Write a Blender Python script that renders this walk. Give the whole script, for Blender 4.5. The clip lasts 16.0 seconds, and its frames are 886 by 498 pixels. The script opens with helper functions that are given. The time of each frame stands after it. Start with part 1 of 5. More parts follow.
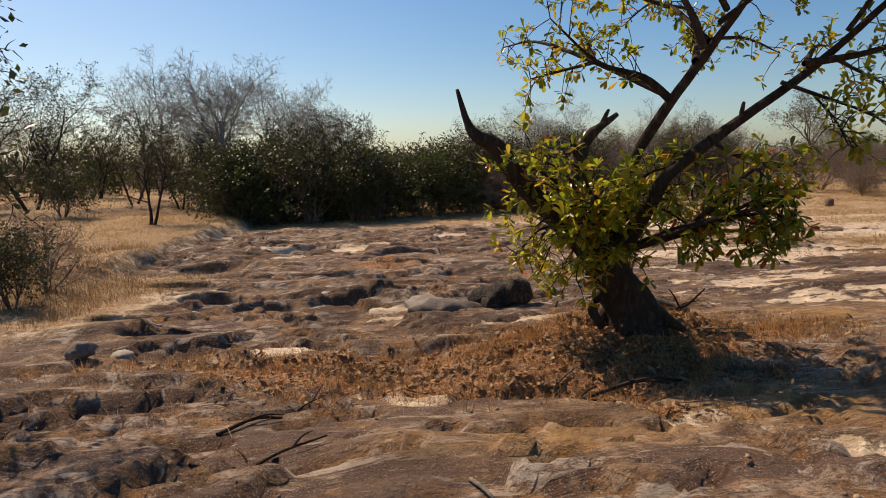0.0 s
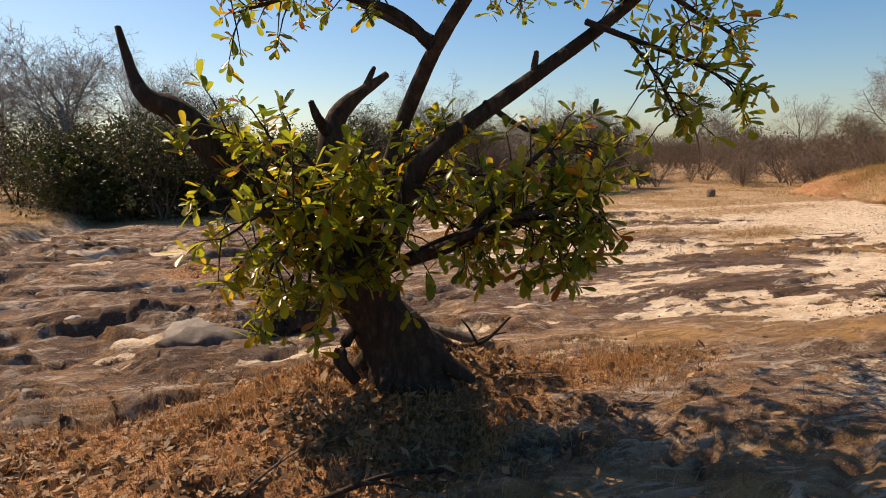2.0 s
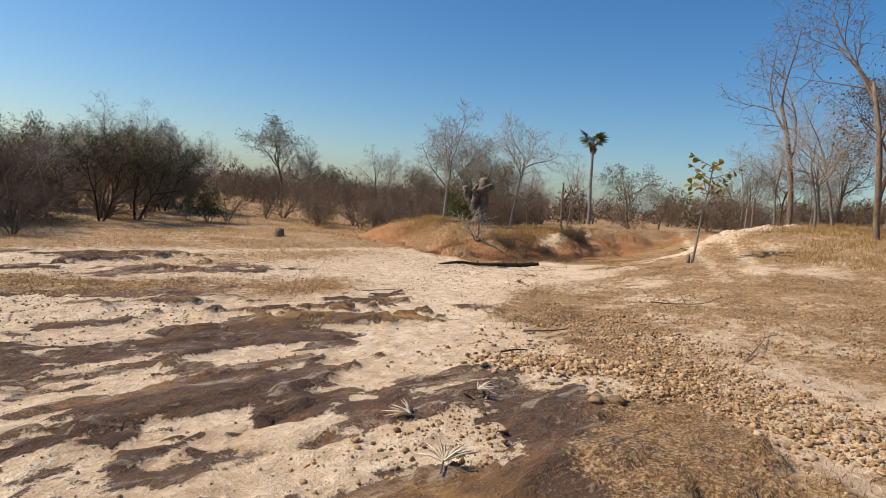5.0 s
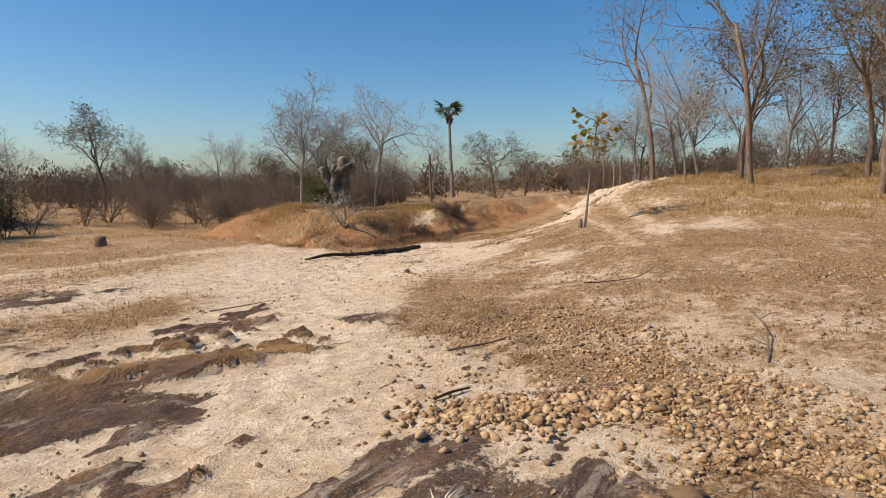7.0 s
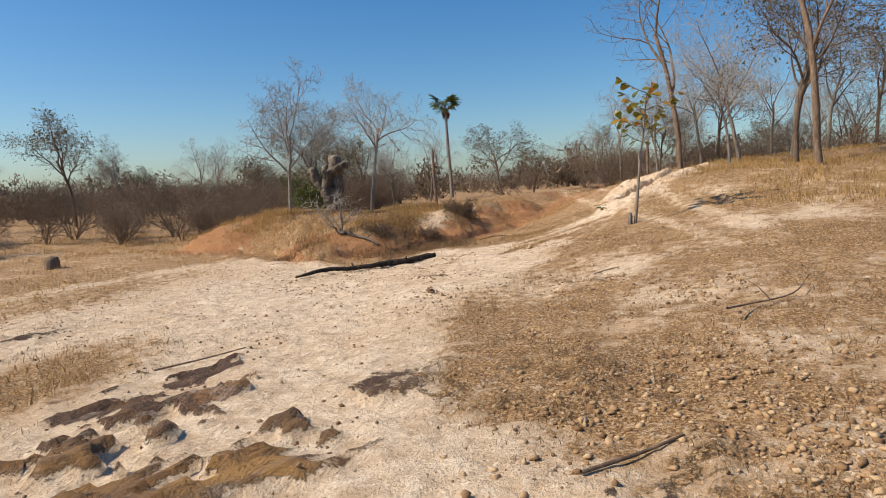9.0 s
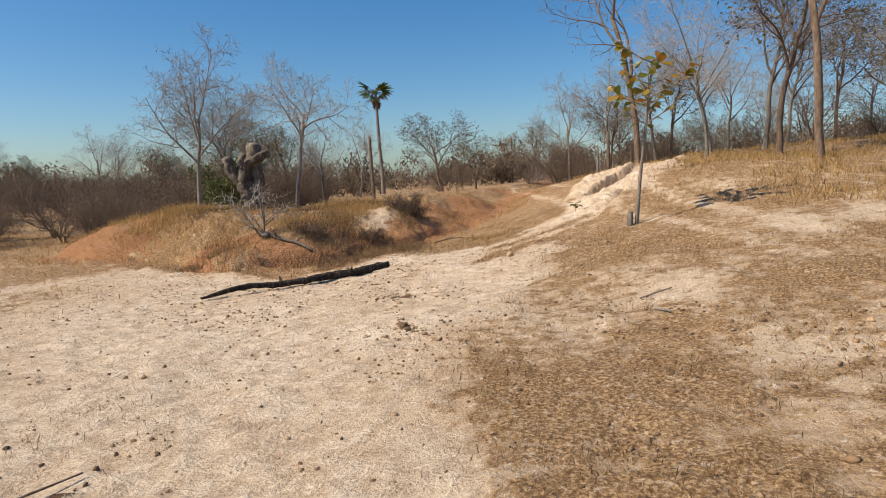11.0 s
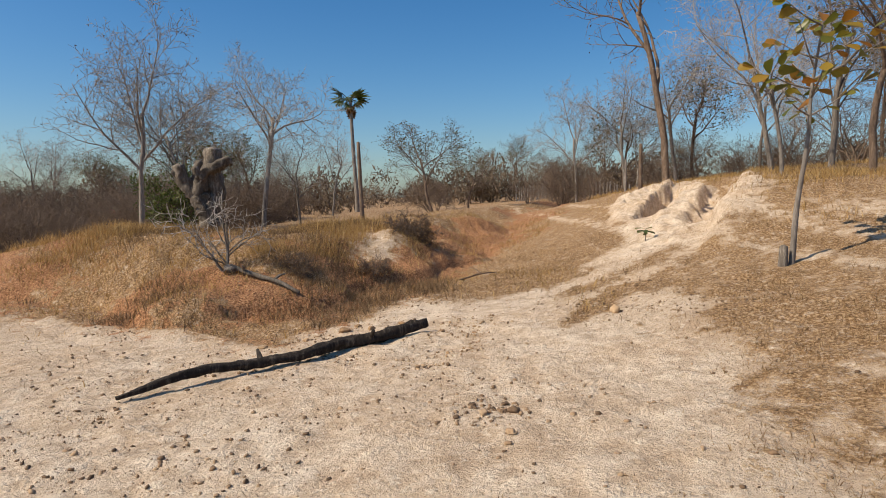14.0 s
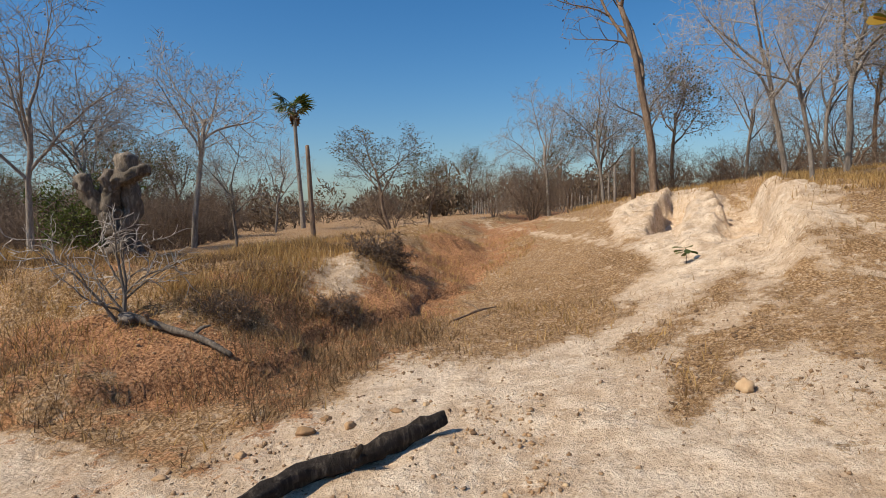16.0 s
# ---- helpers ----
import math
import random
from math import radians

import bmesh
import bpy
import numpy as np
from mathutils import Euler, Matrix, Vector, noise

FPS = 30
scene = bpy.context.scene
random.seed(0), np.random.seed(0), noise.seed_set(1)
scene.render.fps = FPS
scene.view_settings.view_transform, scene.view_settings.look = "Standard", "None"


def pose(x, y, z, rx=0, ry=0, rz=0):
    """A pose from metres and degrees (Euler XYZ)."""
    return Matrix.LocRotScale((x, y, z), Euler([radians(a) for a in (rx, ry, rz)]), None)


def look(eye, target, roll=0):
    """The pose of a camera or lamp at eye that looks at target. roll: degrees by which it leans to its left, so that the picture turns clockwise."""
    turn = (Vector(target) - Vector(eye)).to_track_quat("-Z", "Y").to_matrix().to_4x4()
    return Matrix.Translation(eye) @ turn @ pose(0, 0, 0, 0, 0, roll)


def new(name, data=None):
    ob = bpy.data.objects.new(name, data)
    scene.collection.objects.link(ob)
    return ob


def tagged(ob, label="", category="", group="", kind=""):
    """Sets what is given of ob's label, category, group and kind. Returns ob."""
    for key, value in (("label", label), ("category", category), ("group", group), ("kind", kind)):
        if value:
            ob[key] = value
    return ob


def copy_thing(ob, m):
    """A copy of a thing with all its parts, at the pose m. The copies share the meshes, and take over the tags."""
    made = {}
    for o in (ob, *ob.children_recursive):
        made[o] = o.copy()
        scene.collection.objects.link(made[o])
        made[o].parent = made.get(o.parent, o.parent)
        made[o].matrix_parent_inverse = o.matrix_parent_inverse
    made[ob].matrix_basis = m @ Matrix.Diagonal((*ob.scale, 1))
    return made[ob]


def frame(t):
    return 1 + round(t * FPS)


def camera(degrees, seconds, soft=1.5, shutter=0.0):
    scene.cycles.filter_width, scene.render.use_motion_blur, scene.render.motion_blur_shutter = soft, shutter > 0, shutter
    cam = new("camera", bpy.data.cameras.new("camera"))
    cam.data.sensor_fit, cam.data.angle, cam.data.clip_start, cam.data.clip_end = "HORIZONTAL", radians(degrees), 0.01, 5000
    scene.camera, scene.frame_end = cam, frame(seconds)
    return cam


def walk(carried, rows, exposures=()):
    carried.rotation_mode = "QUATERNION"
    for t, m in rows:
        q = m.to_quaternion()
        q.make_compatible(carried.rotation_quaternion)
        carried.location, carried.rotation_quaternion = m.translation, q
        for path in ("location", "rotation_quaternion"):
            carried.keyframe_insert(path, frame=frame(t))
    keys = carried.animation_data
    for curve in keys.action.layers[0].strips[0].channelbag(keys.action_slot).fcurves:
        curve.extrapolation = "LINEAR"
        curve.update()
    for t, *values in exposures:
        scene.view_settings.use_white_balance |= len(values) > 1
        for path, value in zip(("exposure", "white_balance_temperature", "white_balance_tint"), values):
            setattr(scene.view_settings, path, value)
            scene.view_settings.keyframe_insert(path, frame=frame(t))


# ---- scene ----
cam = camera(69.9, 16.0, soft=0.95)
METRES, EYE, TILT, LEAN, TURN = 21.4, 1.5, 2.4, -5.93, 0.0
ROWS = [
    (0.0, 0.0, 0.0, 0.0, -1.34, -10.35, 7.35),
    (0.5, 0.0144, 0.0248, -0.0039, -2.19, -10.38, 7.5),
    (1.0, 0.0314, 0.046, -0.0094, -4.62, -10.93, 7.63),
    (1.5, 0.0521, 0.067, -0.0135, -6.86, -11.46, 7.2),
    (2.0, 0.0732, 0.086, -0.0169, -9.11, -12.08, 6.76),
    (2.5, 0.0988, 0.105, -0.0207, -9.18, -12.09, 6.76),
    (3.0, 0.1222, 0.1236, -0.0252, -8.94, -11.71, 5.11),
    (3.5, 0.1513, 0.1446, -0.0349, -16.01, -11.3, 2.34),
    (4.0, 0.1753, 0.1684, -0.0373, -27.35, -11.51, -0.9),
    (4.5, 0.1934, 0.1905, -0.0403, -36.14, -10.72, -2.52),
    (5.0, 0.2068, 0.2139, -0.0408, -43.06, -10.57, -2.11),
    (7.5, 0.3036, 0.3266, -0.0615, -57.4, -12.48, 1.91),
    (8.0, 0.3278, 0.3522, -0.0663, -57.18, -12.57, 2.68),
    (8.5, 0.3496, 0.3761, -0.0718, -57.32, -12.22, 3.4),
    (9.0, 0.3746, 0.3975, -0.0781, -57.78, -12.13, 3.59),
    (11.5, 0.4948, 0.5134, -0.1007, -65.78, -12.33, 1.88),
    (12.0, 0.5153, 0.5342, -0.1019, -65.58, -11.38, 1.68),
    (12.5, 0.537, 0.5533, -0.1057, -64.78, -10.58, 1.57),
    (13.0, 0.5583, 0.5743, -0.1092, -64.95, -10.44, 1.54),
    (13.5, 0.5803, 0.5926, -0.1136, -65.89, -10.56, 1.25),
    (14.0, 0.603, 0.6124, -0.1177, -68.17, -11.07, 0.93),
    (14.5, 0.6263, 0.6318, -0.1204, -69.17, -11.01, 0.9),
    (15.0, 0.6512, 0.6498, -0.1249, -70.02, -10.41, 1.0),
    (15.5, 0.677, 0.668, -0.1288, -71.11, -10.07, 0.99),
    (16.0, 0.7077, 0.6803, -0.1312, -73.26, -9.93, 0.96),
]
walk(cam, [(t, pose(0, 0, EYE, TILT, LEAN, TURN) @ pose(METRES * x, METRES * y, METRES * z, 90 + pitch, roll, yaw)) for t, x, y, z, yaw, pitch, roll in ROWS],
     exposures=[(0.0, 0.08, 7500, 18), (2.0, 0.32, 7700, 19), (4.0, 0.42, 6900, 15), (5.2, 0.13, 6650, 13), (9.0, 0.19, 6600, 12), (16.0, 0.02, 6450, 12)])

# ---- world and sun ----
SUN_AZ, SUN_EL = 42.0, 46.0  # degrees to the left of +y, and up
world = bpy.data.worlds.new("world")
scene.world = world
world.use_nodes = True
wn, wl = world.node_tree.nodes, world.node_tree.links
sky = wn.new("ShaderNodeTexSky")
sky.sky_type = "NISHITA"
sky.sun_disc = False
sky.sun_elevation = radians(SUN_EL)
sky.sun_rotation = radians(-SUN_AZ)
sky.air_density, sky.dust_density, sky.ozone_density = 1.0, 1.0, 1.0
tint = wn.new("ShaderNodeMix")
tint.data_type, tint.blend_type = "RGBA", "MULTIPLY"
tint.inputs[0].default_value = 1.0
tint.inputs[7].default_value = (0.86, 1.0, 1.13, 1)
wl.new(sky.outputs[0], tint.inputs[6])
vivid = wn.new("ShaderNodeHueSaturation")
vivid.inputs["Saturation"].default_value = 1.28
wl.new(tint.outputs[2], vivid.inputs["Color"])
wl.new(vivid.outputs[0], wn["Background"].inputs[0])
wn["Background"].inputs[1].default_value = 0.096
sun = new("sun", bpy.data.lights.new("sun", "SUN"))
sun.data.energy, sun.data.angle, sun.data.color = 5.0, radians(0.53), (1.0, 0.87, 0.67)
sun_from = Vector((-math.sin(radians(SUN_AZ)) * math.cos(radians(SUN_EL)), math.cos(radians(SUN_AZ)) * math.cos(radians(SUN_EL)), math.sin(radians(SUN_EL))))
sun.matrix_basis = look(sun_from * 50, (0, 0, 0))

# ---- small tools ----
def sstep(a, b, v):
    u = np.clip((v - a) / (b - a), 0.0, 1.0)
    return u * u * (3 - 2 * u)


def lattice(i, j, seed):
    h = (i.astype(np.int64) * 374761393 + j.astype(np.int64) * 668265263 + seed * 1442695041) & 0xFFFFFFFF
    h = ((h ^ (h >> 13)) * 1274126177) & 0xFFFFFFFF
    return ((h ^ (h >> 16)) & 0xFFFFFF) / float(0xFFFFFF)


def vnoise(x, y, seed=0):
    """Smooth noise between -1 and 1."""
    i, j = np.floor(x), np.floor(y)
    fx, fy = x - i, y - j
    fx, fy = fx * fx * fx * (fx * (fx * 6 - 15) + 10), fy * fy * fy * (fy * (fy * 6 - 15) + 10)
    a, b = lattice(i, j, seed), lattice(i + 1, j, seed)
    c, d = lattice(i, j + 1, seed), lattice(i + 1, j + 1, seed)
    return 2 * ((a * (1 - fx) + b * fx) * (1 - fy) + (c * (1 - fx) + d * fx) * fy) - 1


def fbm(x, y, seed=0, octaves=4, gain=0.5):
    x, y = np.asarray(x, float), np.asarray(y, float)
    total, amp, norm = 0.0, 1.0, 0.0
    for k in range(octaves):
        total = total + amp * vnoise(x * 2 ** k + 17.3 * k, y * 2 ** k - 9.1 * k, seed + k)
        norm += amp
        amp *= gain
    return total / norm


def mesh_of(name, verts, faces, material=None, smooth=True):
    me = bpy.data.meshes.new(name)
    me.from_pydata([tuple(v) for v in verts], [], faces)
    if material:
        me.materials.append(material)
    if smooth:
        me.polygons.foreach_set("use_smooth", [True] * len(me.polygons))
    me.update()
    return me


def quads_mesh(name, verts, quads, material, smooth=True):
    """A mesh from numpy arrays of places and of faces with the same number of corners."""
    me = bpy.data.meshes.new(name)
    n, k = quads.shape
    me.vertices.add(len(verts))
    me.vertices.foreach_set("co", np.ascontiguousarray(verts, dtype=np.float32).ravel())
    me.loops.add(n * k)
    me.loops.foreach_set("vertex_index", np.ascontiguousarray(quads, dtype=np.int32).ravel())
    me.polygons.add(n)
    me.polygons.foreach_set("loop_start", np.arange(0, n * k, k, dtype=np.int32))
    me.polygons.foreach_set("loop_total", np.full(n, k, dtype=np.int32))
    if smooth:
        me.polygons.foreach_set("use_smooth", np.ones(n, dtype=bool))
    me.materials.append(material)
    me.update(calc_edges=True)
    me.validate()
    return me


def piece(name, me, parent, label=""):
    ob = new(name, me)
    ob.parent = parent
    return tagged(ob, label=label)


class Shape:
    """Gathers tubes and leaves into one mesh."""

    def __init__(self):
        self.v, self.f = [], []

    def tube(self, pts, radii, sides=6, cap=True, rough=0.0, rng=None):
        pts = [Vector(p) for p in pts]
        base = len(self.v)
        ref = Vector((0.31, 0.17, 0.93)).normalized()
        for i, p in enumerate(pts):
            d = (pts[min(i + 1, len(pts) - 1)] - pts[max(i - 1, 0)]).normalized()
            if abs(d.dot(ref)) > 0.95:
                ref = Vector((0.9, 0.3, 0.1)).normalized()
            a = d.cross(ref).normalized()
            b = d.cross(a)
            for k in range(sides):
                w = 2 * math.pi * k / sides
                r = radii[i]
                if rough:
                    r *= 1 + rough * noise.noise(p * 9 + Vector((math.cos(w), math.sin(w), k)) * 0.9) + rough * 0.6 * noise.noise(p * 27 + Vector((k, 0, 0)))
                self.v.append(p + (a * math.cos(w) + b * math.sin(w)) * r)
        for i in range(len(pts) - 1):
            for k in range(sides):
                k2 = (k + 1) % sides
                s = base + i * sides
                self.f.append((s + k, s + k2, s + sides + k2, s + sides + k))
        if cap:
            self.v.append(pts[-1] + (pts[-1] - pts[-2]).normalized() * radii[-1] * 0.5)
            tip = len(self.v) - 1
            s = base + (len(pts) - 1) * sides
            for k in range(sides):
                self.f.append((s + k, s + (k + 1) % sides, tip))

    def add(self, verts, faces, m):
        base = len(self.v)
        self.v.extend(m @ Vector(p) for p in verts)
        self.f.extend(tuple(base + i for i in f) for f in faces)

    def mesh(self, name, material, smooth=True):
        return mesh_of(name, self.v, self.f, material, smooth)


def bend(pts, n):
    """A smooth line through a few places (Catmull-Rom), n steps between two."""
    p = [Vector(q) for q in pts]
    p = [p[0] * 2 - p[1]] + p + [p[-1] * 2 - p[-2]]
    out = []
    for i in range(1, len(p) - 2):
        for k in range(n):
            t = k / n
            out.append(0.5 * (2 * p[i] + (p[i + 1] - p[i - 1]) * t + (2 * p[i - 1] - 5 * p[i] + 4 * p[i + 1] - p[i + 2]) * t * t + (3 * p[i] - p[i - 1] - 3 * p[i + 1] + p[i + 2]) * t ** 3))
    return out + [p[-2]]


# ---- materials ----
def nodes_of(name):
    m = bpy.data.materials.new(name)
    m.use_nodes = True
    nt = m.node_tree
    return m, nt.nodes, nt.links, nt.nodes["Principled BSDF"]


def noise_node(n, l, scale, detail=4.0, rough=0.6, vec=None, distortion=0.0):
    t = n.new("ShaderNodeTexNoise")
    t.inputs["Scale"].default_value, t.inputs["Detail"].default_value, t.inputs["Roughness"].default_value = scale, detail, rough
    t.inputs["Distortion"].default_value = distortion
    if vec is not None:
        l.new(vec, t.inputs["Vector"])
    return t.outputs["Fac"]


def ramp(n, l, fac, stops):
    r = n.new("ShaderNodeValToRGB")
    while len(r.color_ramp.elements) < len(stops):
        r.color_ramp.elements.new(0.5)
    for e, (p, c) in zip(r.color_ramp.elements, stops):
        e.position, e.color = p, (*c, 1) if len(c) == 3 else c
    l.new(fac, r.inputs[0])
    return r.outputs[0]


def mix(n, l, fac, a, b):
    m = n.new("ShaderNodeMix")
    m.data_type = "RGBA"
    for sock, val in ((m.inputs[0], fac), (m.inputs[6], a), (m.inputs[7], b)):
        if isinstance(val, (int, float)):
            sock.default_value = val
        elif isinstance(val, tuple):
            sock.default_value = (*val, 1)
        else:
            l.new(val, sock)
    return m.outputs[2]


def calc(n, l, op, a, b=0.0, clamp=False):
    m = n.new("ShaderNodeMath")
    m.operation, m.use_clamp = op, clamp
    for sock, val in ((m.inputs[0], a), (m.inputs[1], b)):
        if isinstance(val, (int, float)):
            sock.default_value = val
        else:
            l.new(val, sock)
    return m.outputs[0]


def bumped(n, l, bsdf, height, strength, distance):
    b = n.new("ShaderNodeBump")
    b.inputs["Strength"].default_value, b.inputs["Distance"].default_value = strength, distance
    l.new(height, b.inputs["Height"])
    l.new(b.outputs[0], bsdf.inputs["Normal"])


def bark(name, dark, mid, light, scale=14.0, rough=0.9, strength=0.8):
    m, n, l, s = nodes_of(name)
    co = n.new("ShaderNodeTexCoord").outputs["Object"]
    mp = n.new("ShaderNodeMapping")
    mp.inputs["Scale"].default_value = (1, 1, 0.25)
    l.new(co, mp.inputs[0])
    a = noise_node(n, l, scale, 6, 0.7, mp.outputs[0])
    b = noise_node(n, l, scale * 0.2, 3, 0.6, co)
    c = ramp(n, l, a, [(0.3, dark), (0.52, mid), (0.72, light)])
    c = mix(n, l, calc(n, l, "MULTIPLY", b, 0.6), c, mid)
    oi = n.new("ShaderNodeObjectInfo").outputs["Random"]
    hsv = n.new("ShaderNodeHueSaturation")
    l.new(c, hsv.inputs["Color"])
    l.new(calc(n, l, "ADD", calc(n, l, "MULTIPLY", oi, 0.5), 0.75), hsv.inputs["Value"])
    l.new(hsv.outputs[0], s.inputs["Base Color"])
    s.inputs["Roughness"].default_value = rough
    s.inputs["Specular IOR Level"].default_value = 0.2
    bumped(n, l, s, a, strength, 0.02)
    return m


def leaf_mat(name, stops, gloss=0.45, through_light=0.35):
    m, n, l, s = nodes_of(name)
    g = n.new("ShaderNodeNewGeometry").outputs["Random Per Island"]
    oi = n.new("ShaderNodeObjectInfo").outputs["Random"]
    r = calc(n, l, "FRACT", calc(n, l, "ADD", g, oi))
    c = ramp(n, l, r, stops)
    co = n.new("ShaderNodeTexCoord").outputs["Object"]
    w = noise_node(n, l, 30, 3, 0.6, co)
    c2 = mix(n, l, calc(n, l, "MULTIPLY", w, 0.5), c, (0.12, 0.09, 0.02))
    l.new(c2, s.inputs["Base Color"])
    s.inputs["Roughness"].default_value = gloss
    tr = n.new("ShaderNodeBsdfTranslucent")
    l.new(c, tr.inputs["Color"])
    mx = n.new("ShaderNodeMixShader")
    mx.inputs[0].default_value = through_light
    l.new(s.outputs[0], mx.inputs[1])
    l.new(tr.outputs[0], mx.inputs[2])
    l.new(mx.outputs[0], n["Material Output"].inputs[0])
    return m


def stone_mat(name, stops, scale=12.0):
    m, n, l, s = nodes_of(name)
    co = n.new("ShaderNodeTexCoord").outputs["Object"]
    a = noise_node(n, l, scale, 6, 0.65, co)
    g = n.new("ShaderNodeNewGeometry").outputs["Random Per Island"]
    oi = n.new("ShaderNodeObjectInfo").outputs["Random"]
    r = calc(n, l, "FRACT", calc(n, l, "ADD", g, oi))
    f = calc(n, l, "ADD", calc(n, l, "MULTIPLY", a, 0.5), calc(n, l, "MULTIPLY", r, 0.5))
    l.new(ramp(n, l, f, stops), s.inputs["Base Color"])
    s.inputs["Roughness"].default_value = 0.92
    bumped(n, l, s, a, 0.6, 0.02)
    return m


BARK_DARK = bark("cashew_bark", (0.014, 0.009, 0.007), (0.055, 0.036, 0.025), (0.14, 0.1, 0.07), 22, 0.95, 1.0)
BARK_GREY = bark("grey_bark", (0.08, 0.068, 0.058), (0.22, 0.19, 0.16), (0.46, 0.42, 0.37), 16)
BARK_BROWN = bark("brown_bark", (0.05, 0.035, 0.025), (0.17, 0.12, 0.085), (0.33, 0.25, 0.19), 16)
TWIG = bark("twig_bark", (0.07, 0.052, 0.04), (0.19, 0.14, 0.105), (0.36, 0.285, 0.225), 30, 0.9, 0.3)
# darker copy of twig_bark, for dark bushes and for trees seen backlit
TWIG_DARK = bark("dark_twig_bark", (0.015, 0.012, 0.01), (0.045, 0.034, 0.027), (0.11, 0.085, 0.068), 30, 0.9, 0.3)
TWIG_PALE = bark("pale_twig_bark", (0.14, 0.122, 0.108), (0.34, 0.31, 0.275), (0.56, 0.52, 0.47), 30, 0.9, 0.3)
DEADWOOD = bark("bleached_wood", (0.05, 0.042, 0.035), (0.16, 0.135, 0.11), (0.42, 0.37, 0.31), 26, 0.9, 1.0)
LOGWOOD = bark("charred_log_wood", (0.008, 0.007, 0.006), (0.045, 0.036, 0.03), (0.22, 0.18, 0.14), 24, 0.95, 1.0)
LEAF = leaf_mat("cashew_leaf", [(0.0, (0.11, 0.15, 0.014)), (0.3, (0.25, 0.29, 0.022)), (0.6, (0.42, 0.4, 0.028)), (0.86, (0.56, 0.41, 0.032)), (0.96, (0.5, 0.24, 0.02)), (1.0, (0.48, 0.09, 0.015))], 0.28, 0.62)
LEAF_SAP = leaf_mat("sapling_leaf", [(0.0, (0.1, 0.13, 0.015)), (0.4, (0.2, 0.2, 0.025)), (0.7, (0.36, 0.24, 0.03)), (1.0, (0.38, 0.15, 0.02))], 0.4, 0.35)
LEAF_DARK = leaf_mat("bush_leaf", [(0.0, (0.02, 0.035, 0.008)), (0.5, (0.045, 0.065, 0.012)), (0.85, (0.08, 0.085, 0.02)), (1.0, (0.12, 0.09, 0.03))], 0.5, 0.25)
LEAF_DULL = leaf_mat("dull_leaf", [(0.0, (0.06, 0.075, 0.02)), (0.5, (0.13, 0.13, 0.045)), (1.0, (0.26, 0.19, 0.09))], 0.6, 0.3)
LEAF_GREEN = leaf_mat("green_bush_leaf", [(0.0, (0.03, 0.06, 0.01)), (0.6, (0.08, 0.12, 0.018)), (1.0, (0.14, 0.16, 0.025))], 0.5, 0.3)
LEAF_DRY = leaf_mat("dry_leaf", [(0.0, (0.09, 0.042, 0.02)), (0.5, (0.25, 0.125, 0.058)), (1.0, (0.48, 0.3, 0.16))], 0.7, 0.15)
LEAF_SCRUB = leaf_mat("scrub_leaf", [(0.0, (0.1, 0.065, 0.045)), (0.6, (0.19, 0.135, 0.095)), (1.0, (0.28, 0.21, 0.16))], 0.8, 0.2)
PALM_LEAF = leaf_mat("palm_leaf", [(0.0, (0.04, 0.07, 0.012)), (1.0, (0.11, 0.14, 0.03))], 0.4, 0.25)
GRASS_GOLD = leaf_mat("golden_grass", [(0.0, (0.26, 0.15, 0.05)), (0.5, (0.5, 0.3, 0.1)), (1.0, (0.68, 0.46, 0.2))], 0.8, 0.25)
GRASS_RED = leaf_mat("rusty_grass", [(0.0, (0.12, 0.06, 0.027)), (0.5, (0.31, 0.175, 0.075)), (1.0, (0.55, 0.38, 0.2))], 0.8, 0.3)
GRASS_RUST = leaf_mat("rust_grass", [(0.0, (0.24, 0.1, 0.035)), (0.5, (0.46, 0.23, 0.085)), (1.0, (0.62, 0.38, 0.18))], 0.8, 0.35)
WEED = leaf_mat("dead_weed", [(0.0, (0.09, 0.048, 0.026)), (0.6, (0.2, 0.115, 0.06)), (1.0, (0.34, 0.22, 0.12))], 0.85, 0.1)
STONE = stone_mat("gravel_stone", [(0.2, (0.13, 0.07, 0.032)), (0.5, (0.36, 0.225, 0.115)), (0.8, (0.56, 0.41, 0.25))])
CLOD = stone_mat("dark_clod", [(0.2, (0.09, 0.055, 0.03)), (0.5, (0.25, 0.155, 0.085)), (0.8, (0.46, 0.32, 0.19))])
GREYROCK = stone_mat("grey_rock", [(0.2, (0.08, 0.065, 0.055)), (0.5, (0.24, 0.2, 0.17)), (0.8, (0.42, 0.36, 0.3))], 9)
WHITEROCK = stone_mat("pale_rock", [(0.2, (0.3, 0.24, 0.17)), (0.5, (0.55, 0.45, 0.34)), (0.8, (0.75, 0.66, 0.53))], 9)


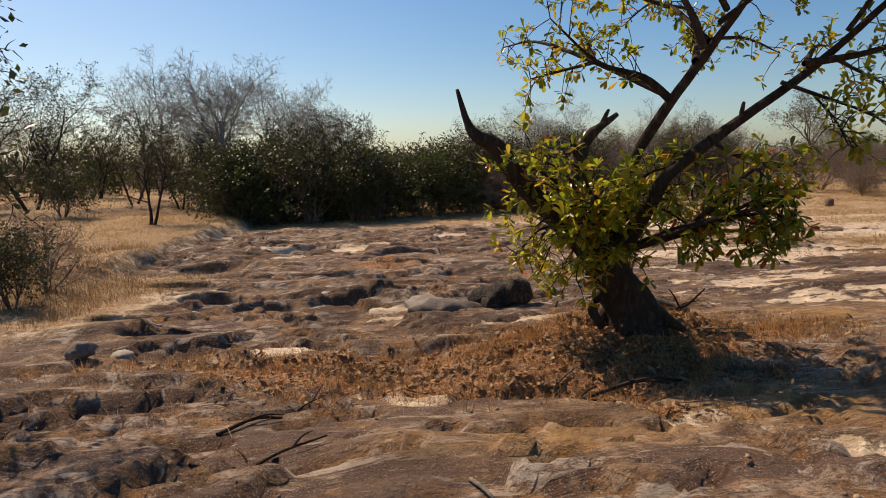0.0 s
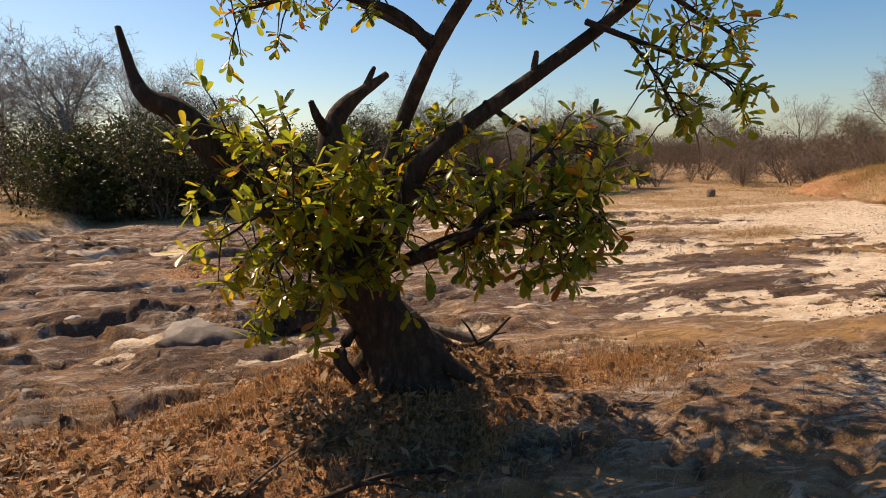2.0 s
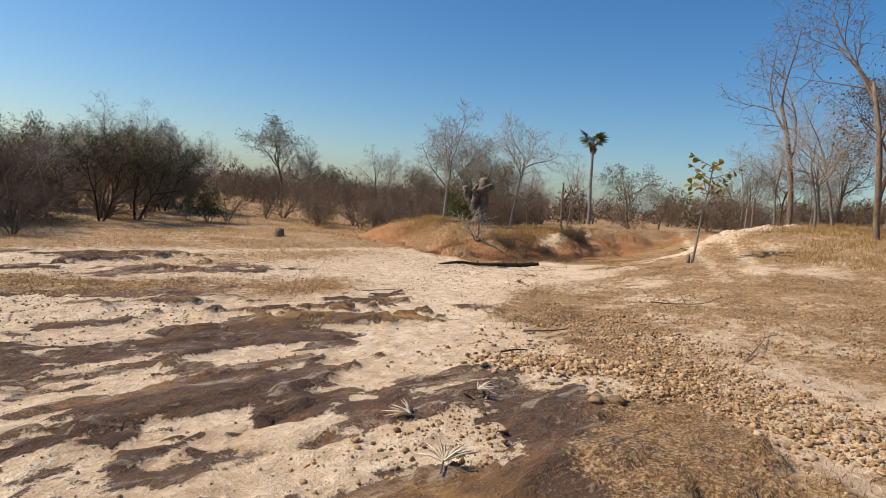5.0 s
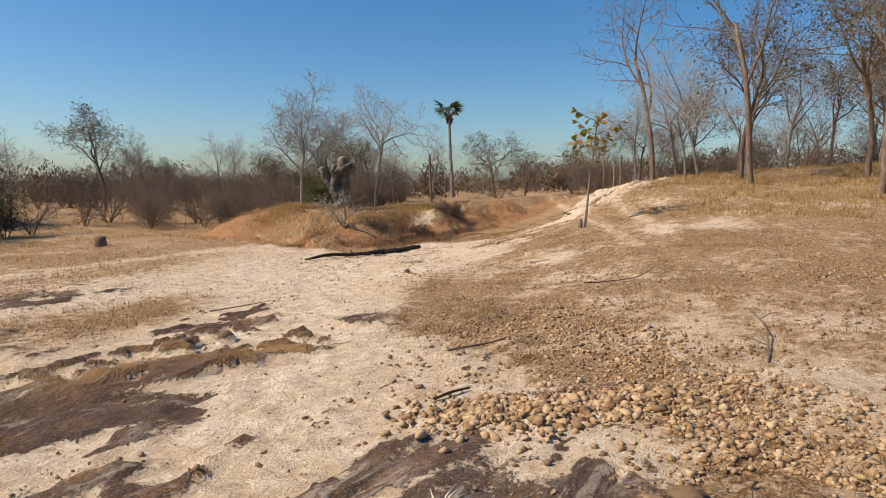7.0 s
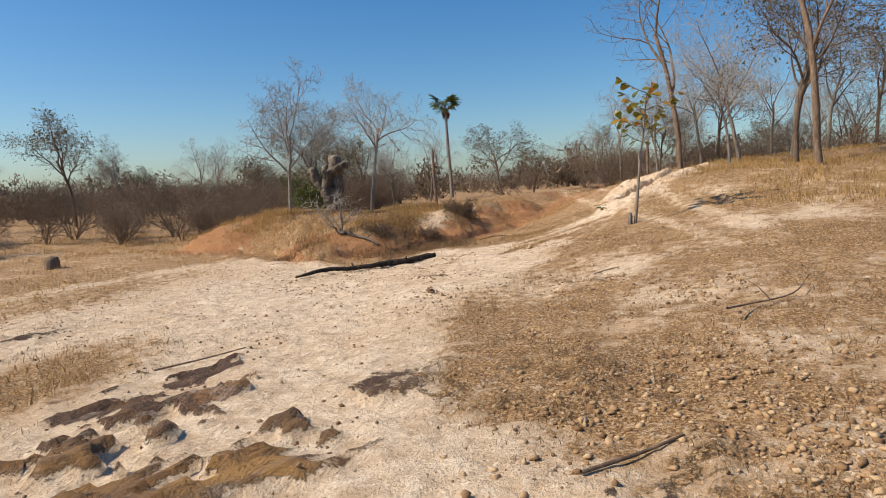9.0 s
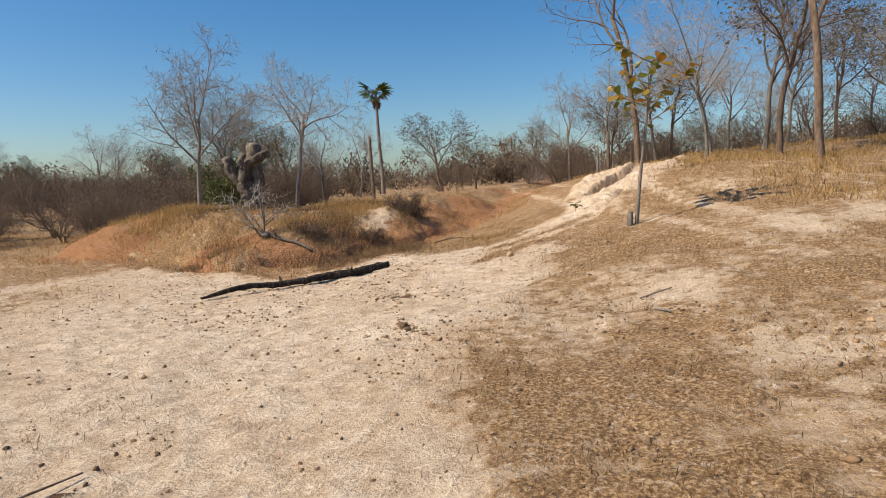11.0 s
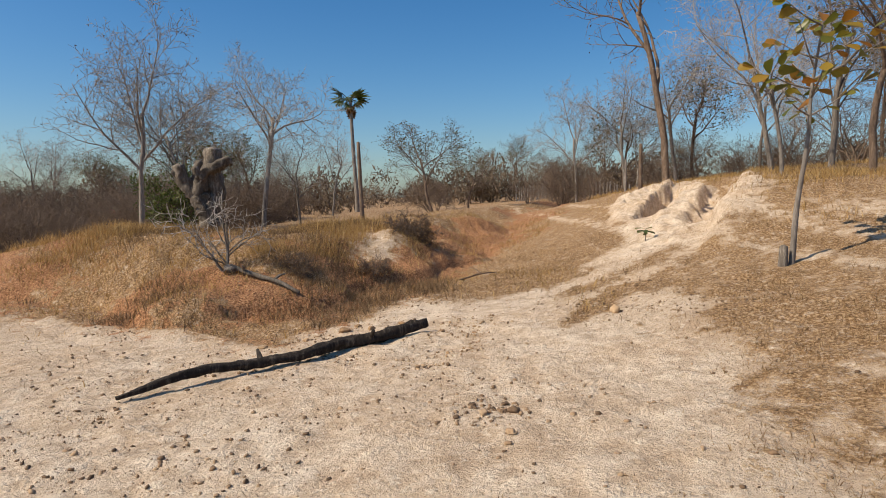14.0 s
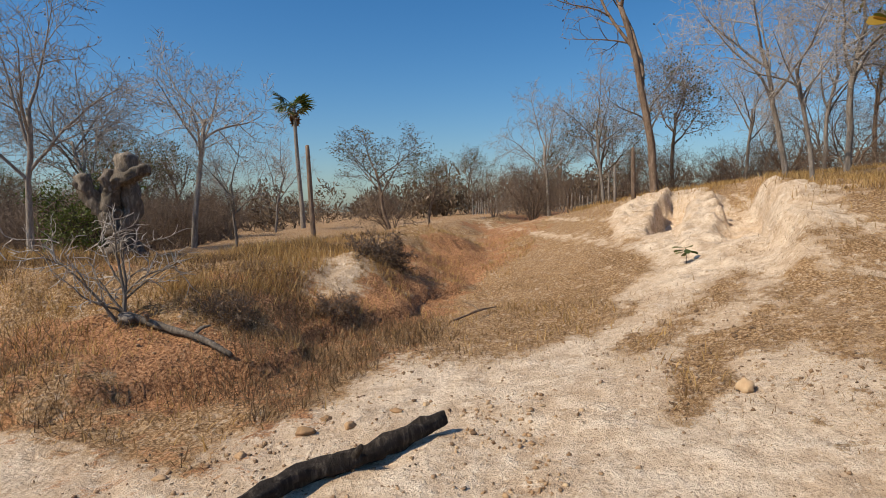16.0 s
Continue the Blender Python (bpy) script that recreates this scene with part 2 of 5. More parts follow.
def ground_material():
    m, n, l, s = nodes_of("dry_ground")
    co = n.new("ShaderNodeNewGeometry").outputs["Position"]

    def mask(name):
        a = n.new("ShaderNodeAttribute")
        a.attribute_name = name
        return a.outputs["Fac"]

    fine = noise_node(n, l, 38, 5, 0.7, co)
    mid = noise_node(n, l, 5.0, 6, 0.65, co)
    wide = noise_node(n, l, 0.7, 5, 0.6, co)
    flat = n.new("ShaderNodeMapping")
    flat.inputs["Scale"].default_value = (1.0, 2.6, 1.0)
    flat.inputs["Rotation"].default_value = (0, 0, radians(-12))
    l.new(co, flat.inputs[0])
    speck = noise_node(n, l, 75, 2, 0.5, co)
    pale = noise_node(n, l, 1.7, 8, 0.7, flat.outputs[0], 1.0)
    streak = noise_node(n, l, 1.1, 7, 0.6, flat.outputs[0], 0.6)
    streak2 = noise_node(n, l, 2.3, 7, 0.65, flat.outputs[0], 0.4)
    grit = noise_node(n, l, 13, 6, 0.75, co)
    # pale sand with grit
    sand = ramp(n, l, mid, [(0.38, (0.53, 0.395, 0.27)), (0.5, (0.675, 0.53, 0.38)), (0.62, (0.79, 0.655, 0.5))])
    sand = mix(n, l, ramp(n, l, fine, [(0.36, (0.6, 0.6, 0.6)), (0.45, (0, 0, 0))]), sand, (0.36, 0.25, 0.16))
    sand = mix(n, l, ramp(n, l, speck, [(0.63, (0, 0, 0)), (0.69, (0.8, 0.8, 0.8))]), sand, (0.2, 0.125, 0.07))
    sand = mix(n, l, calc(n, l, "MULTIPLY", ramp(n, l, wide, [(0.45, (0, 0, 0)), (0.6, (1, 1, 1))]), 0.35), sand, (0.5, 0.33, 0.19))
    sand = mix(n, l, ramp(n, l, grit, [(0.34, (0.6, 0.6, 0.6)), (0.43, (0, 0, 0))]), sand, (0.36, 0.245, 0.15))
    sand = mix(n, l, ramp(n, l, grit, [(0.54, (0, 0, 0)), (0.64, (0.8, 0.8, 0.8))]), sand, (0.82, 0.7, 0.54))
    # bare rock: grey-brown skin, ochre and dark stains
    rock = ramp(n, l, mid, [(0.37, (0.095, 0.056, 0.038)), (0.5, (0.225, 0.142, 0.092)), (0.62, (0.4, 0.295, 0.215))])
    rock = mix(n, l, ramp(n, l, streak2, [(0.48, (0, 0, 0)), (0.58, (0.8, 0.8, 0.8))]), rock, (0.3, 0.15, 0.055))
    rock = mix(n, l, ramp(n, l, streak, [(0.49, (0, 0, 0)), (0.55, (0.85, 0.85, 0.85))]), rock, (0.115, 0.066, 0.047))
    rock = mix(n, l, ramp(n, l, fine, [(0.38, (0.7, 0.7, 0.7)), (0.5, (0, 0, 0))]), rock, (0.075, 0.053, 0.044))
    rock = mix(n, l, ramp(n, l, speck, [(0.58, (0, 0, 0)), (0.68, (0.6, 0.6, 0.6))]), rock, (0.45, 0.37, 0.3))
    rock = mix(n, l, ramp(n, l, pale, [(0.55, (0, 0, 0)), (0.59, (0.75, 0.75, 0.75))]), rock, (0.5, 0.41, 0.33))
    rock = mix(n, l, ramp(n, l, grit, [(0.36, (0.7, 0.7, 0.7)), (0.45, (0, 0, 0))]), rock, (0.07, 0.045, 0.034))
    dark = mask("dark")
    rock = mix(n, l, calc(n, l, "MULTIPLY", dark, ramp(n, l, mid, [(0.4, (0.25, 0.25, 0.25)), (0.6, (0.92, 0.92, 0.92))])), rock, (0.078, 0.047, 0.035))
    rock = mix(n, l, calc(n, l, "MULTIPLY", mask("ochre"), ramp(n, l, mid, [(0.4, (0.35, 0.35, 0.35)), (0.56, (0.95, 0.95, 0.95))])), rock, (0.47, 0.265, 0.095))
    # sheltered and trodden litter, dry grass thatch
    thatch = ramp(n, l, fine, [(0.38, (0.09, 0.048, 0.023)), (0.49, (0.28, 0.16, 0.07)), (0.6, (0.58, 0.41, 0.235))])
    thatch = mix(n, l, calc(n, l, "MULTIPLY", mid, 0.4), thatch, (0.29, 0.165, 0.068))
    thatch = mix(n, l, ramp(n, l, grit, [(0.55, (0, 0, 0)), (0.63, (0.5, 0.5, 0.5))]), thatch, sand)
    litter = ramp(n, l, fine, [(0.38, (0.12, 0.055, 0.027)), (0.5, (0.36, 0.17, 0.075)), (0.64, (0.58, 0.34, 0.18))])

    def edge(name, spread=0.55, lo=0.42, hi=0.58):
        """A mask with a ragged edge."""
        v = calc(n, l, "ADD", mask(name), calc(n, l, "MULTIPLY", calc(n, l, "SUBTRACT", calc(n, l, "ADD", calc(n, l, "MULTIPLY", mid, 0.6), calc(n, l, "MULTIPLY", fine, 0.4)), 0.5), spread * 4))
        return ramp(n, l, v, [(lo, (0, 0, 0)), (hi, (1, 1, 1))])

    rk = edge("rock", 0.8)
    base = mix(n, l, rk, sand, rock)
    base = mix(n, l, edge("grass", 0.9, 0.38, 0.66), base, thatch)
    base = mix(n, l, edge("litter", 0.6), base, litter)
    l.new(base, s.inputs["Base Color"])
    s.inputs["Roughness"].default_value = 0.93
    s.inputs["Specular IOR Level"].default_value = 0.25
    height = calc(n, l, "ADD", calc(n, l, "ADD", calc(n, l, "ADD", calc(n, l, "MULTIPLY", fine, 0.4), calc(n, l, "MULTIPLY", grit, 0.5)), mid), calc(n, l, "MULTIPLY", calc(n, l, "MULTIPLY", pale, rk), 1.3))
    bumped(n, l, s, height, 1.0, 0.06)
    return m


GROUND = ground_material()


def smooth_max0(v, k):
    return 0.5 * (v + np.sqrt(v * v + k * k)) - 0.5 * k


def land(x, y):
    """The broad lie of the land: the rock bed, the hill on the south, the bank on the east."""
    x, y = np.asarray(x, float), np.asarray(y, float)
    yc = np.clip(y, -40, 200)
    base = -0.9 * np.tanh(yc * 0.06) + 0.0162 * np.clip(x, -20, 20)
    s = (x - 12.0) * 0.477 - (y - 9.5) * 0.879
    u = (x - 12.0) * 0.879 + (y - 9.5) * 0.477
    steep = 0.08 + 0.17 * sstep(2.0, 11.0, u) + 0.09 * sstep(12.0, 19.0, u)
    s2 = smooth_max0(s, 0.8)
    cap = 2.7 + 2.6 * sstep(6.0, 14.0, u)
    s2 = cap * np.tanh(s2 / cap)
    fade = sstep(-6.0, 4.0, u)
    hill = steep * s2 * fade * (1 - 0.5 * sstep(21.0, 28.0, u))
    ragged = 0.45 * np.sin(1.1 * x + 0.7 * y) + 0.3 * np.sin(2.3 * x - 1.9 * y + 1.0) + 0.2 * np.sin(4.1 * y + 3.2 * x)
    inward = x - 18.9 - 0.12 * (y - 20.0) + 0.6 * ragged
    behind = y - 17.75 + 0.5 * ragged
    rim = -np.log(np.exp(-1.3 * np.clip(inward, -20, 20)) + np.exp(-1.3 * np.clip(behind, -20, 20))) / 1.3
    bank = 0.86 * sstep(-0.5, 2.4, rim) * (1 - 0.42 * sstep(2.2, 5.0, rim))
    bank = bank * (1 - sstep(23.0, 28.0, y - 0.3 * (x - 20)))
    base = base - 0.13 * np.exp(-(((s + 4.0) / 3.5) ** 2)) * sstep(34.0, 26.0, x)
    east = 0.008 * np.clip(x - 27.0, 0, 22) * sstep(14, 20, y)
    north = 0.35 * sstep(27, 45, y) + 0.45 * sstep(6, 20, -x) * sstep(12, 22, y)
    return base + np.cbrt(hill ** 3 + bank ** 3) + east + north


def spot(x, y, cx, cy, rx, ry, turn=0.0):
    """A soft round patch: 1 in the middle, 0 past the rim."""
    c, s = math.cos(radians(turn)), math.sin(radians(turn))
    dx, dy = x - cx, y - cy
    return np.exp(-(((dx * c + dy * s) / rx) ** 2 + ((-dx * s + dy * c) / ry) ** 2))


def foot_line(x, y):
    """Metres past the foot of the south hill, and metres along it."""
    return (x - 12.0) * 0.477 - (y - 9.5) * 0.879, (x - 12.0) * 0.879 + (y - 9.5) * 0.477


def slab_rim(x):
    """How far back the front slab reaches: it ends in a low broken edge."""
    return np.interp(x, (-7.0, -2.6, -0.75, 0.5, 1.3, 2.1, 2.6, 4.5), (6.6, 5.4, 4.66, 4.45, 4.2, 3.0, 1.0, -60.0)) + 0.06 * np.sin(3.1 * x) + 0.04 * np.sin(7.3 * x)


def masks(x, y):
    """How much of rock, dry grass, leaf litter and dark stain there is at a place."""
    s, u = foot_line(x, y)
    w = fbm(x * 0.22, y * 0.22, 3, 4)
    f = fbm(x * 0.9, y * 0.9, 11, 4)
    # the rock bed fills the north-west; sand lies in its hollows
    bed = sstep(1.0, -1.5, s + 0.8 * w) * sstep(13.8, 11.0, x + 0.2 * (y - 10) + 1.5 * w)
    hollow = fbm(x * 0.45 + 4, y * 1.05, 21, 5, 0.6) + 0.2 * fbm(x * 2.2, y * 4.2, 25, 4) + 0.12 * fbm(x * 6.0, y * 9.0, 26, 3)
    cover = sstep(0.0, 7.0, x) * 0.3 + 0.2 * sstep(8.0, 10.5, x)
    rock = bed * sstep(-0.42 + cover, -0.18 + cover, hollow + 0.12)
    rock = np.maximum(rock, sstep(0.05, -0.1, y - slab_rim(x) + 0.12 * f))
    rock = np.maximum(rock, sstep(0.35, 0.55, spot(x, y, 3.3, 4.5, 1.8, 1.6, 10) + 0.2 * f))
    shelf = spot(x, y, 6.5, 6.5, 1.3, 0.8, 20) + 1.1 * spot(x, y, 8.4, 6.9, 0.8, 1.2, -15) + spot(x, y, 10.3, 12.9, 1.7, 0.75, 20)
    rock = np.maximum(rock, sstep(0.4, 0.52, 0.85 * shelf + 0.45 * fbm(x * 1.5, y * 2.6, 28, 4) + 0.2 * fbm(x * 5.0, y * 7.0, 27, 3)))
    rock = rock * (1 - sstep(8.2, 9.6, x) * sstep(-0.08, -0.2, fbm(x * 1.7, y * 2.7, 29, 4) + 0.25 * fbm(x * 6.0, y * 8.0, 30, 3)))
    litter = spot(x, y, -0.4, 5.6, 2.3, 0.75, -8) + spot(x, y, 1.4, 5.9, 1.25, 0.9) + 0.8 * spot(x, y, 2.6, 6.3, 1.2, 0.5) + 0.7 * spot(x, y, 3.4, 6.4, 1.3, 0.22, 10)
    litter += 0.75 * spot(x, y, 1.1, 4.45, 1.0, 0.16, -30) + 0.7 * spot(x, y, -1.0, 12.9, 1.0, 0.6)
    patch = fbm(x * 0.5, y * 0.5, 15, 3)
    rise = 0.9 - 1.85 * sstep(-4.0, 0.5, u) + 0.95 * sstep(4.5, 7.5, u)
    face = np.exp(-(((np.minimum(x - 19.3 - 0.12 * (y - 20.0), y - 17.9) + 0.5 * w) / 1.45) ** 2)) * (x > 17.5) * (y > 16) * (y < 26)
    litter = litter + face * (0.6 + 0.55 * f) + 0.55 * sstep(0.15, 0.4, fbm(x * 0.6, y * 0.6, 17, 3)) * sstep(19.0, 20.5, x) * sstep(16.5, 18.0, y) * sstep(34, 26, y)
    grass = sstep(rise - 0.9, rise, s + 0.8 * w) * sstep(-7.8, -6.0, u) * (0.68 + 0.42 * f + 0.58 * patch + 0.25 * sstep(2.5, 6.0, s))
    lane = np.where(x < 24.0, 15.1 - 0.42 * (x - 21.0), 13.84 - 0.08 * (x - 24.0)) + 0.12 * np.sin(x * 1.9)
    grass = np.maximum(grass, 0.9 * sstep(20.0, 21.4, x + w) * sstep(0.25, 0.75, y - lane + 0.4 * f))
    strip = spot(x, y, 6.0, 16.3, 5.5, 1.0, -14) + 0.9 * spot(x, y, 10.6, 14.6, 1.6, 0.7, 30) + 0.8 * spot(x, y, 13.0, 19.5, 5.0, 1.6, 15)
    far = sstep(20.5, 24.0, y + 0.18 * np.minimum(x, 8) + 1.2 * w)
    bankg = sstep(0.1, 0.7, np.minimum(x - 17.9 - 0.12 * (y - 20.0) + 0.6 * w, (y - 16.3) + w))
    west = sstep(-6.4, -7.6, x + 0.05 * (y - 16) + 0.9 * w) * sstep(10, 14, y) + sstep(-3.8, -5.2, x + 0.7 * w) * sstep(6.5, 9, y) * sstep(14, 12, y)
    grass = np.maximum.reduce([grass, np.clip(strip * (0.95 + 0.3 * f), 0, 1), far * (0.75 + 0.3 * f), bankg * 0.9, west * 0.9])
    # worn tracks up the slope stay sandy
    track = sstep(19.0, 20.0, x) * (np.exp(-(((y - lane) / 0.3) ** 2)) + 0.75 * np.exp(-(((y - lane + 0.95) / 0.24) ** 2))) + sstep(1.0, 0.4, np.hypot((x - 18.6) / 3.2, (y - 13.9) / 1.2) + 0.3 * f)
    track = track + 0.6 * np.exp(-((s - 2.2 + 0.2 * w) / 0.2) ** 2) + 0.6 * np.exp(-((s - 3.1 + 0.2 * w) / 0.18) ** 2)
    gully = sstep(1.0, 0.5, np.hypot((x - 27.8) * 0.18, (y - 13.9 - 0.1 * (x - 27.8)) * 0.48) + 0.3 * f) * sstep(0.45, 0.0, y - 14.0 - 0.26 * (x - 24.5) + 0.5 * f)
    bare = spot(x, y, 23.3, 18.6, 1.0, 0.45, 10) + 0.8 * spot(x, y, 26.5, 19.4, 0.8, 0.3, 20)
    grass = grass * (1 - 0.6 * np.clip(bare * (1.0 + 0.8 * f), 0, 1))
    litter = litter * (1 - np.clip(bare, 0, 1))
    grass = grass * (1 - 0.75 * np.clip(track, 0, 1) * sstep(4.0, 7.0, u)) * (1 - 0.85 * gully)
    grass = np.maximum(grass, 0.95 * sstep(0.3, 0.8, spot(x, y, 19.75, 14.32, 1.3, 0.3, -10) + 0.7 * f))
    dark = sstep(-0.2, 0.12, fbm(x * 0.35, y * 0.8, 41, 4) + 0.4 * shelf) * sstep(3.5, 6.0, x) + 0.8 * sstep(0.2, 0.45, f) * (x < 3) + sstep(0.045, 0.0, np.abs(fbm(x * 0.45 + 3, y * 1.3, 51, 4))) * sstep(4.5, 3.0, x)
    rock = rock * (1 - far) * (1 - np.clip(west, 0, 1))
    return rock, np.clip(grass, 0, 1), np.clip(litter, 0, 1.2), np.clip(dark, 0, 1), gully


def ochre_stain(x, y):
    """Yellow iron stains on the rock."""
    total = spot(x, y, 2.7, 4.35, 1.3, 0.6) + spot(x, y, 4.7, 7.3, 1.1, 0.5) + spot(x, y, 9.4, 12.1, 0.9, 0.5) + spot(x, y, 10.3, 11.2, 0.7, 0.4) + spot(x, y, 0.8, 3.5, 0.9, 0.3) + spot(x, y, 6.2, 6.6, 0.7, 0.4)
    return np.clip(0.75 * total * (1.0 + 0.6 * fbm(x * 1.5, y * 1.5, 19, 3)), 0, 1)


def height(x, y):
    """The ground with its relief."""
    x, y = np.asarray(x, float), np.asarray(y, float)
    z = land(x, y)
    rock, grass, litter, dark, gully = masks(x, y)
    d = np.hypot(x - 8, y - 9)
    near = sstep(90, 40, d)
    z = z + 0.05 * fbm(x * 0.5, y * 0.5, 5, 4) * near
    # pits, waves and low ledges of the bare rock
    west = sstep(4.0, 0.5, x)
    lump = fbm(x * 0.9, y * 1.7, 31, 4)
    ledge = np.abs(fbm(x * 0.45 + 3, y * 1.3, 51, 4))
    z = z + rock * (0.05 + 0.075 * lump - 0.07 * sstep(0.06, 0.0, ledge) * (0.6 + west) + west * 0.13 * fbm(x * 0.8, y * 1.5, 61, 3) * sstep(5.5, 7.5, y))
    z = z + (1 - rock) * (0.02 * fbm(x * 2.6, y * 2.6, 81, 3) + 0.02 * fbm(x * 5.5, y * 5.5, 82, 2)) * near
    # the grassy western bank stands a step above the rock bed
    z = z + 0.38 * sstep(-6.7, -7.4, x + 0.05 * (y - 16) + 0.9 * fbm(x * 0.22, y * 0.22, 3, 4) + 0.25 * lump) * sstep(10.5, 14, y) * sstep(60, 30, y)
    # edge of the front slab, the mound of the tree
    z = z + 0.12 * sstep(0.1, -0.12, y - slab_rim(x) + 0.08 * fbm(x * 2.3, y * 2.3, 91, 3)) * sstep(0.2, 2.4, y)
    # flaked layers of the rock and the scoured pits beyond the litter
    layer = 2.6 * fbm(x * 0.4 + 7, y * 0.95, 141, 5, 0.55)
    frac = layer - np.floor(layer)
    z = z + rock * (0.05 + 0.05 * west) * (np.floor(layer) + sstep(0.84, 1.0, frac)) * sstep(1.6, 3.0, np.hypot(x, y))
    for px, py, ra, rb, deep in ((-2.55, 9.4, 0.42, 0.2, 0.26), (-1.25, 9.45, 0.45, 0.22, 0.3), (-0.5, 9.9, 0.3, 0.15, 0.2), (-3.6, 9.9, 0.4, 0.16, 0.2), (-4.3, 8.6, 0.5, 0.2, 0.2), (-3.3, 7.7, 0.6, 0.2, 0.2), (-1.9, 8.5, 0.4, 0.15, 0.16), (-2.0, 12.2, 0.6, 0.2, 0.2), (-4.6, 11.6, 0.6, 0.2, 0.2), (-0.6, 15.0, 0.7, 0.25, 0.2), (-5.0, 14.5, 0.8, 0.3, 0.22), (0.9, 17.5, 0.9, 0.3, 0.2), (-3.4, 17.0, 0.9, 0.3, 0.2)):
        ring = np.sqrt(((x - px) / ra) ** 2 + ((y - py) / rb) ** 2) + 0.35 * lump
        z = z - deep * sstep(1.25, 0.7, ring) + 0.3 * deep * np.exp(-(((ring - 1.5) / 0.35) ** 2)) * (y > py)
    z = z + 0.25 * spot(x, y, 1.75, 6.15, 1.1, 0.75) + 0.03 * spot(x, y, 0.0, 5.7, 2.0, 0.7)
    # clods along the foot of the hill, wash-outs in the gully, brush mounds on the bank
    s, u = foot_line(x, y)
    z = z + 0.03 * sstep(-0.2, 0.5, s) * np.abs(fbm(x * 2.2, y * 2.2, 101, 3)) * near
    rough = fbm(x * 1.4, y * 1.4, 111, 4)
    jag = fbm(x * 3.4, y * 3.4, 117, 3)
    xg = x - 1.6
    crest = y - 13.62 + 0.115 * (xg - 25.2) + 0.22 * rough + 0.1 * jag  # metres north of the pale crest
    floor_cut = sstep(0.5, 0.2, np.abs(crest + 0.62)) * sstep(23.0, 25.2, xg) * sstep(29.5, 27.6, xg)
    wall = sstep(10.0, 12.5, u) * sstep(23.0, 18.0, u)
    notch = sstep(0.36, 0.2, np.abs(crest - 0.58)) * sstep(25.0, 26.2, xg) * sstep(29.6, 28.6, xg)
    z = z - 0.3 * floor_cut - 0.5 * notch + gully * (0.12 * rough + 0.07 * np.abs(fbm(x * 3.0, y * 3.0, 113, 3)))
    z = z + 0.45 * wall * sstep(1.3, 1.95, s + 0.5 * rough) * sstep(9.0, 3.5, s) * sstep(-0.85, -1.15, crest)
    z = z + 0.12 * sstep(0.8, 1.0, crest) * sstep(3.2, 1.4, crest) * sstep(25.6, 27.4, xg) * sstep(32.0, 29.5, xg)
    z = z + 0.1 * sstep(0.36, 0.22, np.abs(crest)) * sstep(24.9, 25.7, xg) * sstep(28.6, 27.6, xg)
    z = z + gully * 0.07 * jag
    step = fbm(x * 0.8, y * 1.6, 131, 3)
    z = z + gully * 0.06 * sstep(0.0, 0.05, step)
    z = z + 0.22 * spot(x, y, 24.2, 18.6, 1.1, 0.7) + 0.22 * spot(x, y, 20.3, 19.3, 0.9, 0.7)
    on_bank = sstep(17.5, 19.0, x) * sstep(16.5, 18.0, y) * sstep(30, 26, y) * sstep(34, 28, x)
    z = z + on_bank * (0.1 * fbm(x * 0.8, y * 0.8, 121, 4) + 0.05 * fbm(x * 3.1, y * 3.1, 122, 3))
    return z


def lines(dense_a, dense_b, step, reach):
    """Grid lines: even in the middle, then wider and wider out to the horizon."""
    mid = list(np.arange(dense_a, dense_b, step))
    hi, lo, w = [], [], step
    a, b = dense_a, mid[-1]
    while b < reach:
        w *= 1.09
        a, b = a - w, b + w
        lo.append(a)
        hi.append(b)
    return np.array(lo[::-1] + mid + hi)


xs, ys = lines(-7.0, 30.0, 0.055, 1800), lines(1.0, 22.0, 0.055, 1800)
gx, gy = np.meshgrid(xs, ys)
gz = height(gx, gy)
nx, ny = len(xs), len(ys)
idx = np.arange(nx * ny).reshape(ny, nx)
quads = np.stack([idx[:-1, :-1], idx[:-1, 1:], idx[1:, 1:], idx[1:, :-1]], -1).reshape(-1, 4)
ground_me = quads_mesh("ground", np.stack([gx, gy, gz], -1).reshape(-1, 3), quads, GROUND)
for key, val in zip(("rock", "grass", "litter", "dark"), masks(gx, gy)):
    at = ground_me.attributes.new(key, "FLOAT", "POINT")
    at.data.foreach_set("value", np.ascontiguousarray(np.broadcast_to(val, gx.shape), dtype=np.float32).ravel())
ochre = ground_me.attributes.new("ochre", "FLOAT", "POINT")
ochre.data.foreach_set("value", np.ascontiguousarray(ochre_stain(gx, gy), dtype=np.float32).ravel())
ground = tagged(new("ground", ground_me), "dry riverside ground of bare rock, pale sand and straw grass", "ground", kind="structure")


def gh(x, y):
    return float(height(np.array([x]), np.array([y]))[0])

# ---- trees ----
def turned(d, angle, spin, rng):
    """d leaned by angle, to a side given by spin."""
    ref = Vector((0, 0, 1)) if abs(d.z) < 0.9 else Vector((1, 0, 0))
    a = d.cross(ref).normalized()
    a.rotate(Matrix.Rotation(spin, 3, d))
    out = d.copy()
    out.rotate(Matrix.Rotation(angle, 3, a))
    return out.normalized()


